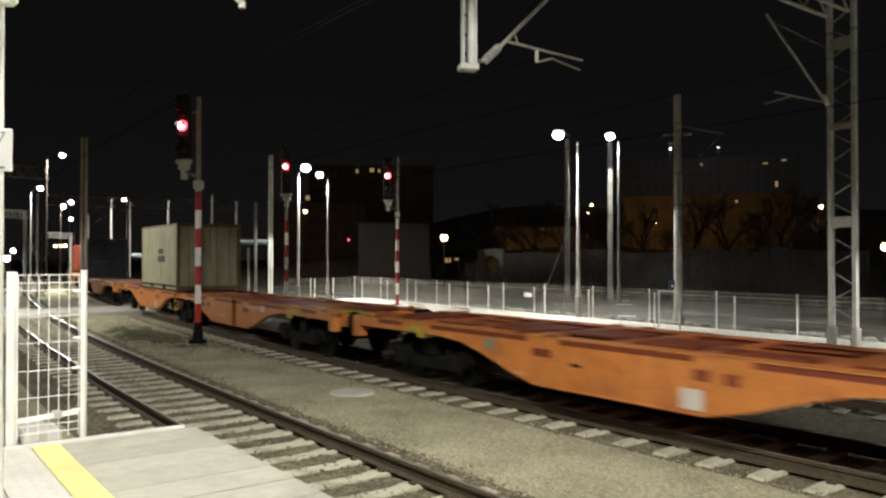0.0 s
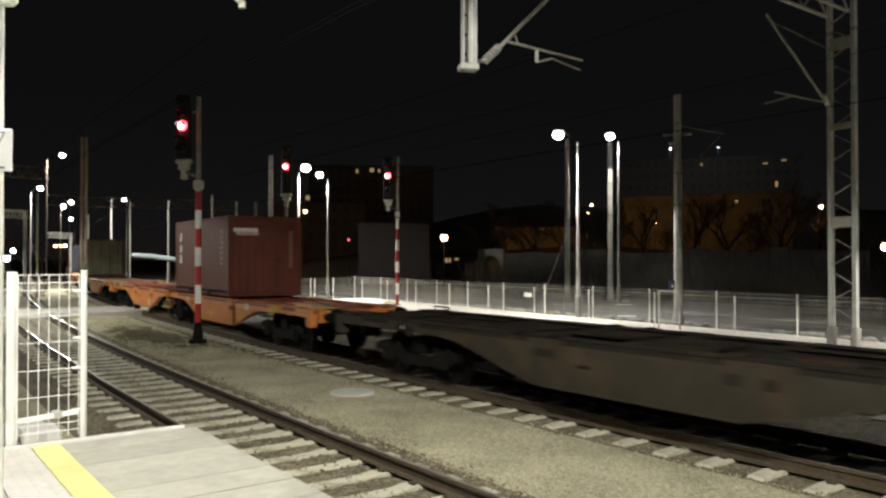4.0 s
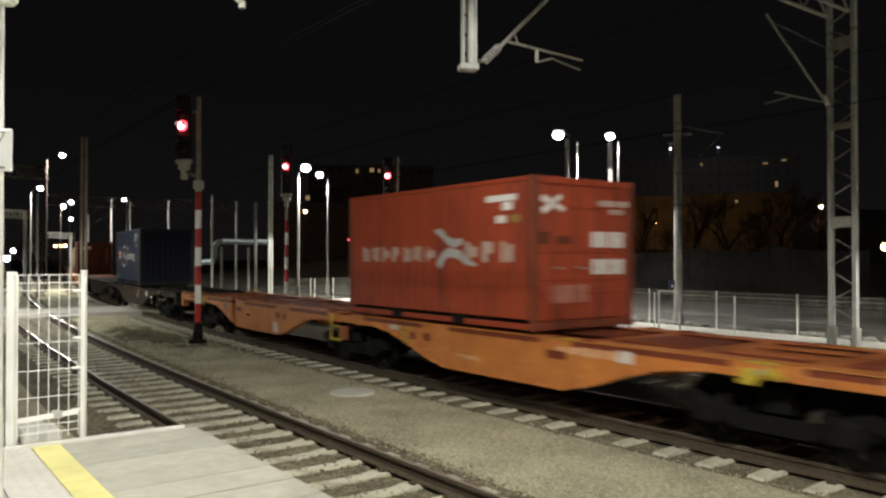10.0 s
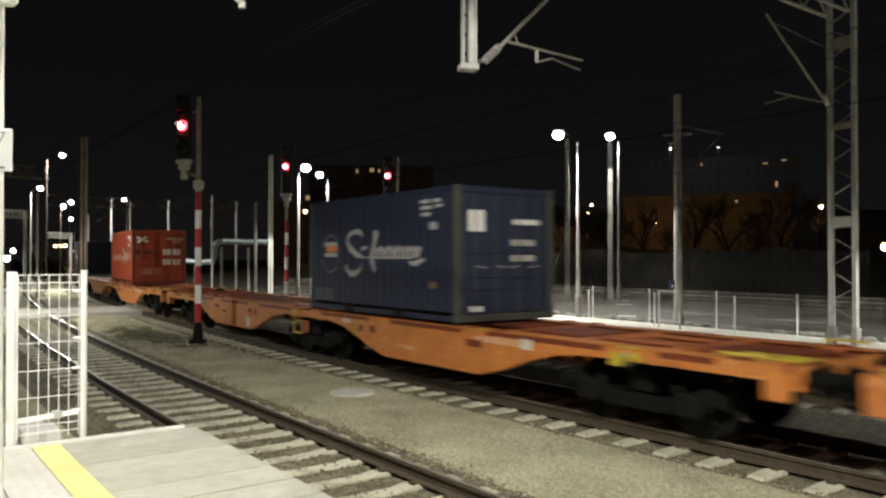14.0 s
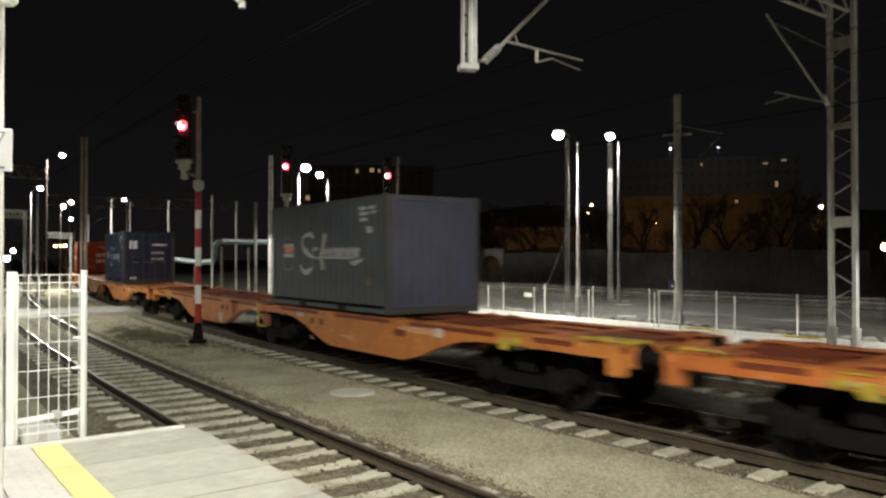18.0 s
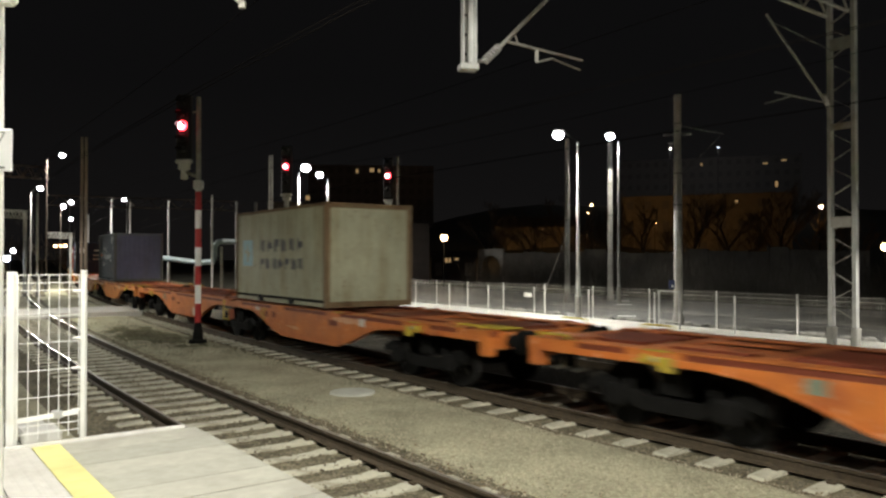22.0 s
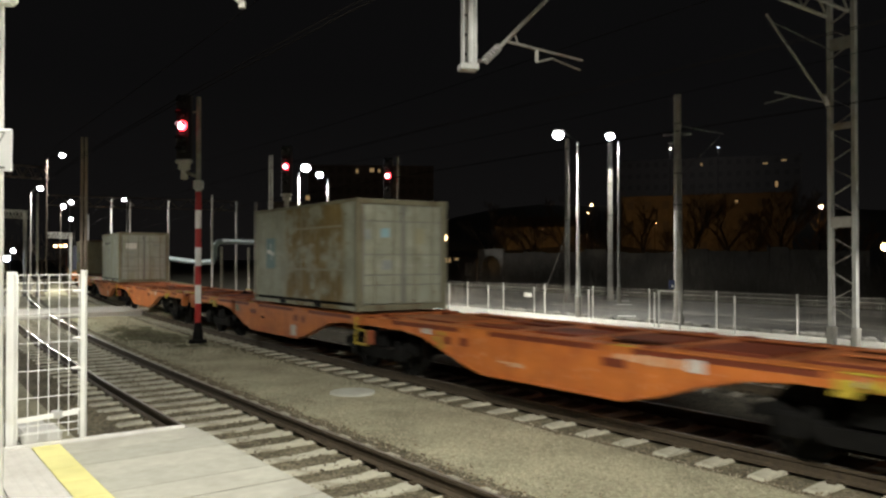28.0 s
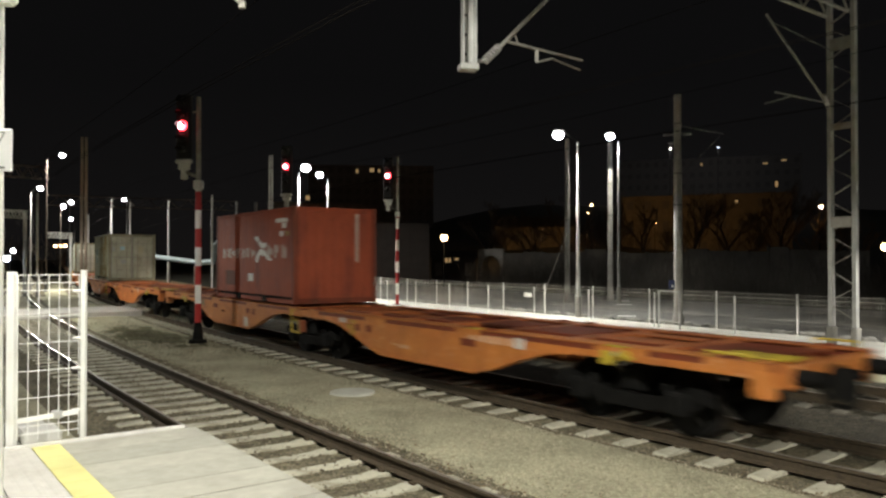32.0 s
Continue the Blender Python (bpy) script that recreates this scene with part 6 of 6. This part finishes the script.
def brush():
    sh = Shape()
    r = random.Random(21)
    for _ in range(3400):
        s, n = r.uniform(-8, 60), 35.5 + abs(r.gauss(0, 4))
        c = at(s, n, -0.2)
        h = r.uniform(0.5, 3.0)
        for _ in range(3):
            a = r.uniform(0, 6.3)
            sh.rod(c, c + Vector((math.cos(a) * 0.4 * h, math.sin(a) * 0.4 * h, h)), 0.012, 0.004, 3, caps=False)
    tagged(part("undergrowth", sh, surf("dark_twigs", (0.075, 0.068, 0.055), (0.045, 0.04, 0.033), 6.0, 0.9)), "tangled leafless undergrowth behind the road", "brush", kind="stuff")


brush()
PLASTER = surf("dim_plaster", (0.24, 0.21, 0.16), (0.17, 0.15, 0.115), 1.0, 0.9, 0, 0.1, 8, (0.2, 0.17, 0.13), 0.25, 0.5)
DARKWALL = surf("grey_render", (0.075, 0.065, 0.06), (0.055, 0.047, 0.044), 1.0, 0.9, 0, 0.1, 8, (0.06, 0.05, 0.045), 0.4, 0.7)
GATEWALL = surf("pale_gate_render", (0.34, 0.33, 0.31), (0.25, 0.24, 0.225), 1.0, 0.9, 0, 0.1, 8)
ROOF = surf("dark_roof", (0.07, 0.055, 0.05), (0.05, 0.04, 0.036), 2.0, 0.85)
PALEWALL = surf("pale_wall_render", (0.11, 0.105, 0.095), (0.075, 0.07, 0.065), 1.0, 0.9, 0, 0.1, 8, (0.2, 0.18, 0.15), 0.4, 0.6)
FARWALL = surf("dark_far_render", (0.22, 0.205, 0.19), (0.18, 0.165, 0.155), 1.0, 0.9)
FARFRAME = surf("dark_far_frame", (0.19, 0.178, 0.165), (0.16, 0.15, 0.14), 1.0, 0.9)
GLASS = surf("dark_window_glass", (0.17, 0.16, 0.15), (0.14, 0.13, 0.12), 3.0, 0.55, spec=0.2)


def building(x, d, w, dep, h, storeys, bays, lit, label, wall, turn=0.0, z=None, roof=1.2):
    """A block with window openings as framed panes; lit: the bearings, heights and sizes of those that glow."""
    p = beside(bear(x), d, 0)
    p.z = rise(p.x, p.y) - 0.4 if z is None else z
    t = thing("apartment_building" if storeys > 1 else "shed", label, "building", Matrix.Translation(p) @ Matrix.Rotation(math.atan2(-p.x, p.y) + radians(turn), 4, "Z"))
    part("wall", Shape().box(-w / 2, w / 2, 0, dep, 0, h), wall, t)
    part("roof", Shape().add([(-w / 2 - 0.3, -0.3, h), (w / 2 + 0.3, -0.3, h), (w / 2 + 0.3, dep + 0.3, h), (-w / 2 - 0.3, dep + 0.3, h), (-w / 2, dep / 2, h + roof), (w / 2, dep / 2, h + roof)], [(0, 1, 5, 4), (1, 2, 5), (2, 3, 4, 5), (3, 0, 4), (3, 2, 1, 0)]), ROOF, t)
    glows = [((a - x) / F * d, EYE + (459.2 - b) / F * d - p.z, c * d / F, e * d / F) for a, b, c, e in lit]
    rows = [(-w / 2 + w * (b + 0.5) / bays, h * (f + 0.55) / storeys, min(1.3, w / bays * 0.5), min(1.5, h / storeys * 0.5)) for f in range(storeys) for b in range(bays)]
    rows = [q for q in rows if all(abs(q[0] - g[0]) > (q[2] + g[2]) / 2 + 0.2 or abs(q[1] - g[1]) > (q[3] + g[3]) / 2 + 0.2 for g in glows)]
    for i, (cx, cz, ww, wh) in enumerate(glows + rows):
        on = i < len(glows)
        fr = Shape()
        for x0, x1, z0, z1 in ((-ww / 2 - 0.08, -ww / 2, -wh / 2, wh / 2), (ww / 2, ww / 2 + 0.08, -wh / 2, wh / 2), (-ww / 2 - 0.08, ww / 2 + 0.08, wh / 2, wh / 2 + 0.08), (-ww / 2 - 0.08, ww / 2 + 0.08, -wh / 2 - 0.08, -wh / 2)):
            fr.box(cx + x0, cx + x1, -0.06, 0.02, cz + z0, cz + z1)
        wn = part("window", fr, FARFRAME if wall is FARWALL else wall, t)
        part("pane", Shape().box(cx - ww / 2, cx + ww / 2, -0.03, -0.012, cz - wh / 2, cz + wh / 2), WINGLOW if on else GLASS, wn, "lit window pane" if on else "")
    return t


building(697, 78, 7.2, 8, 6.4, 1, 0, (), "dark grey shed behind the tracks", DARKWALL, 0, -0.3, 0.3)
building(803, 86, 5.0, 6, 2.9, 1, 3, ((790, 461, 5, 8), (796, 461, 4, 8), (808, 459, 7, 4)), "low house with warm lit windows behind the tracks", DARKWALL, 0, -0.3, 0.8)
building(657, 210, 34, 12, 26.0, 9, 14, ((632, 304, 4, 7), (658, 302, 8, 7), (671, 303, 4, 6)), "tall dark apartment block with three lit windows", FARWALL, 0, 2.0, 0.5)
building(560, 180, 22, 12, 15.5, 5, 8, ((545, 352, 7, 8),), "dark apartment block with a lit window", FARWALL, 0, 0.0, 0.6)
building(1245, 150, 30, 12, 11.6, 3, 9, ((1297, 364, 5, 5), (1358, 337, 4, 9)), "plastered building on the slope under orange lamps", PLASTER, -4, 2.8, 0.4)
building(950, 150, 16, 10, 6.5, 2, 5, (), "dim plastered house among bare trees", PLASTER, 8, 2.2, 2.2)
building(1250, 260, 56, 14, 26, 7, 20, ((1243, 300, 3, 4), (1342, 302, 7, 2), (1370, 298, 8, 2)), "dark apartment block high on the hillside", FARWALL, 0, 9.0, 0.5)


def garden_wall():
    t = thing("boundary_wall", "pale boundary wall with an arched gateway", "wall")
    a, b = beside(bear(846), 82, 0), beside(bear(890), 80, 0)
    m = Matrix.Translation(a) @ Matrix.Rotation(math.atan2(b.y - a.y, b.x - a.x), 4, "Z")
    L = (b - a).length
    pts = [(0, -0.3), (0, 3.3), (0.2, 3.5), (L, 3.5), (L, -0.3), (L - 0.35, -0.3), (L - 0.35, 1.6)] + [(L / 2 + (L / 2 - 0.35) * math.cos(radians(q)), 1.6 + 1.2 * math.sin(radians(q))) for q in range(20, 161, 20)] + [(0.35, 1.6), (0.35, -0.3)]
    sh = Shape(m)
    n = len(pts)
    vs = [(x, y, z) for y in (0, 0.3) for x, z in pts]
    sh.add(vs, [(i, (i + 1) % n, n + (i + 1) % n, n + i) for i in range(n)] + [tuple(range(n))[::-1], tuple(range(n, 2 * n))])
    part("gateway", sh, GATEWALL, t, "paler arched gateway")
    x = 892
    while x < 1540:
        c, d = beside(bear(x), 80 - (x - 890) * 0.03, 0), beside(bear(x + 36), 80 - (x - 854) * 0.03, 0)
        m = Matrix.Translation(c) @ Matrix.Rotation(math.atan2(d.y - c.y, d.x - c.x), 4, "Z")
        top = r_.uniform(3.0, 3.4)
        part("wall_panel", Shape(m).box(0.03, (d - c).length - 0.03, 0, 0.15, -0.3, top, 0.02), PALEWALL, t)
        part("wall_post", Shape(m).box(-0.1, 0.1, -0.05, 0.2, -0.3, top + 0.1, 0.02), PALEWALL, t)
        x += 36


garden_wall()


def sodium(x, y, d, power, big=0.28, colour=SODIUM, mat=SODGLOW, label="orange street lamp glowing behind the station"):
    """A street lamp, its head at a bearing and height over the land."""
    z = EYE + (459.2 - y) / F * d
    p = beside(bear(x), d, 0)
    g = rise(p.x, p.y)
    t = thing("street_lamp", label, "street lamp", Matrix.Translation((p.x, p.y, 0)), group="street lamps")
    part("pole", Shape().rod((0, 0.3, g - 0.3), (0, 0.3, z + 0.25), 0.07, 0.05, 8), BLACK, t)
    part("arm", Shape().rod((0, 0.3, z + 0.22), (0, -0.1, z + 0.3), 0.04), BLACK, t)
    part("lamp_head", Shape().box(-big, big, -0.3, 0.3, z + big * 0.7, z + big * 0.7 + 0.12, 0.03), DULL, t)
    s = Shape()
    s.smooth = True
    part("lamp_lens", s.lens((0, 0, z), big, big, big), mat, t, "glowing lamp lens")
    if power:
        lamp("street_light", (p.x, p.y - 0.9, z - 0.4), power, colour, 0.25, "POINT")


PALEWARM = glow("pale_warm_lens", (1.0, 0.8, 0.6), 9.0)
sodium(786, 421, 66, 110, 0.30, (1.0, 0.72, 0.42))
sodium(1047, 365, 115, 500, 0.17, mat=PALEWARM)
sodium(1041, 379, 118, 0, 0.11)
sodium(1453, 376, 100, 90, 0.25, mat=PALEWARM)
sodium(1160, 398, 132, 480, 0.05)
sodium(960, 408, 130, 1000, 0.05)
sodium(1230, 395, 136, 130, 0.05)
sodium(1568, 440, 70, 0, 0.35)
sodium(1187, 272, 222, 900, 0.28, (0.95, 0.97, 1.0), glow('pale_lens', (1.0, 0.96, 0.9), 1.5), label="white street lamp high on the hillside")
sodium(1272, 273, 222, 900, 0.18, (0.95, 0.97, 1.0), glow("bluish_lens", (0.5, 0.6, 1.0), 4.0), label="bluish lamp high on the hillside")
sodium(24, 446, 150, 0, 0.42, mat=LENS, label="white lamps far along the station")
sodium(12, 458, 60, 0, 0.22, mat=glow("cold_white_lens", (0.75, 0.88, 1.0), 20.0), label="cold white lamp low along the station")
sodium(617, 425, 70, 0, 0.10, mat=glow("red_lens", (1.0, 0.08, 0.12), 3.0), label="small red lamp beyond the fences")
for x_ in (98, 107, 116):
    sodium(x_, 438, 160, 0, 0.28, mat=SODGLOW, label="warm lamp far along the station")
sodium(540, 376, 150, 180, 0.36, (1.0, 0.6, 0.3), label="small warm lamp behind the station")

motions()
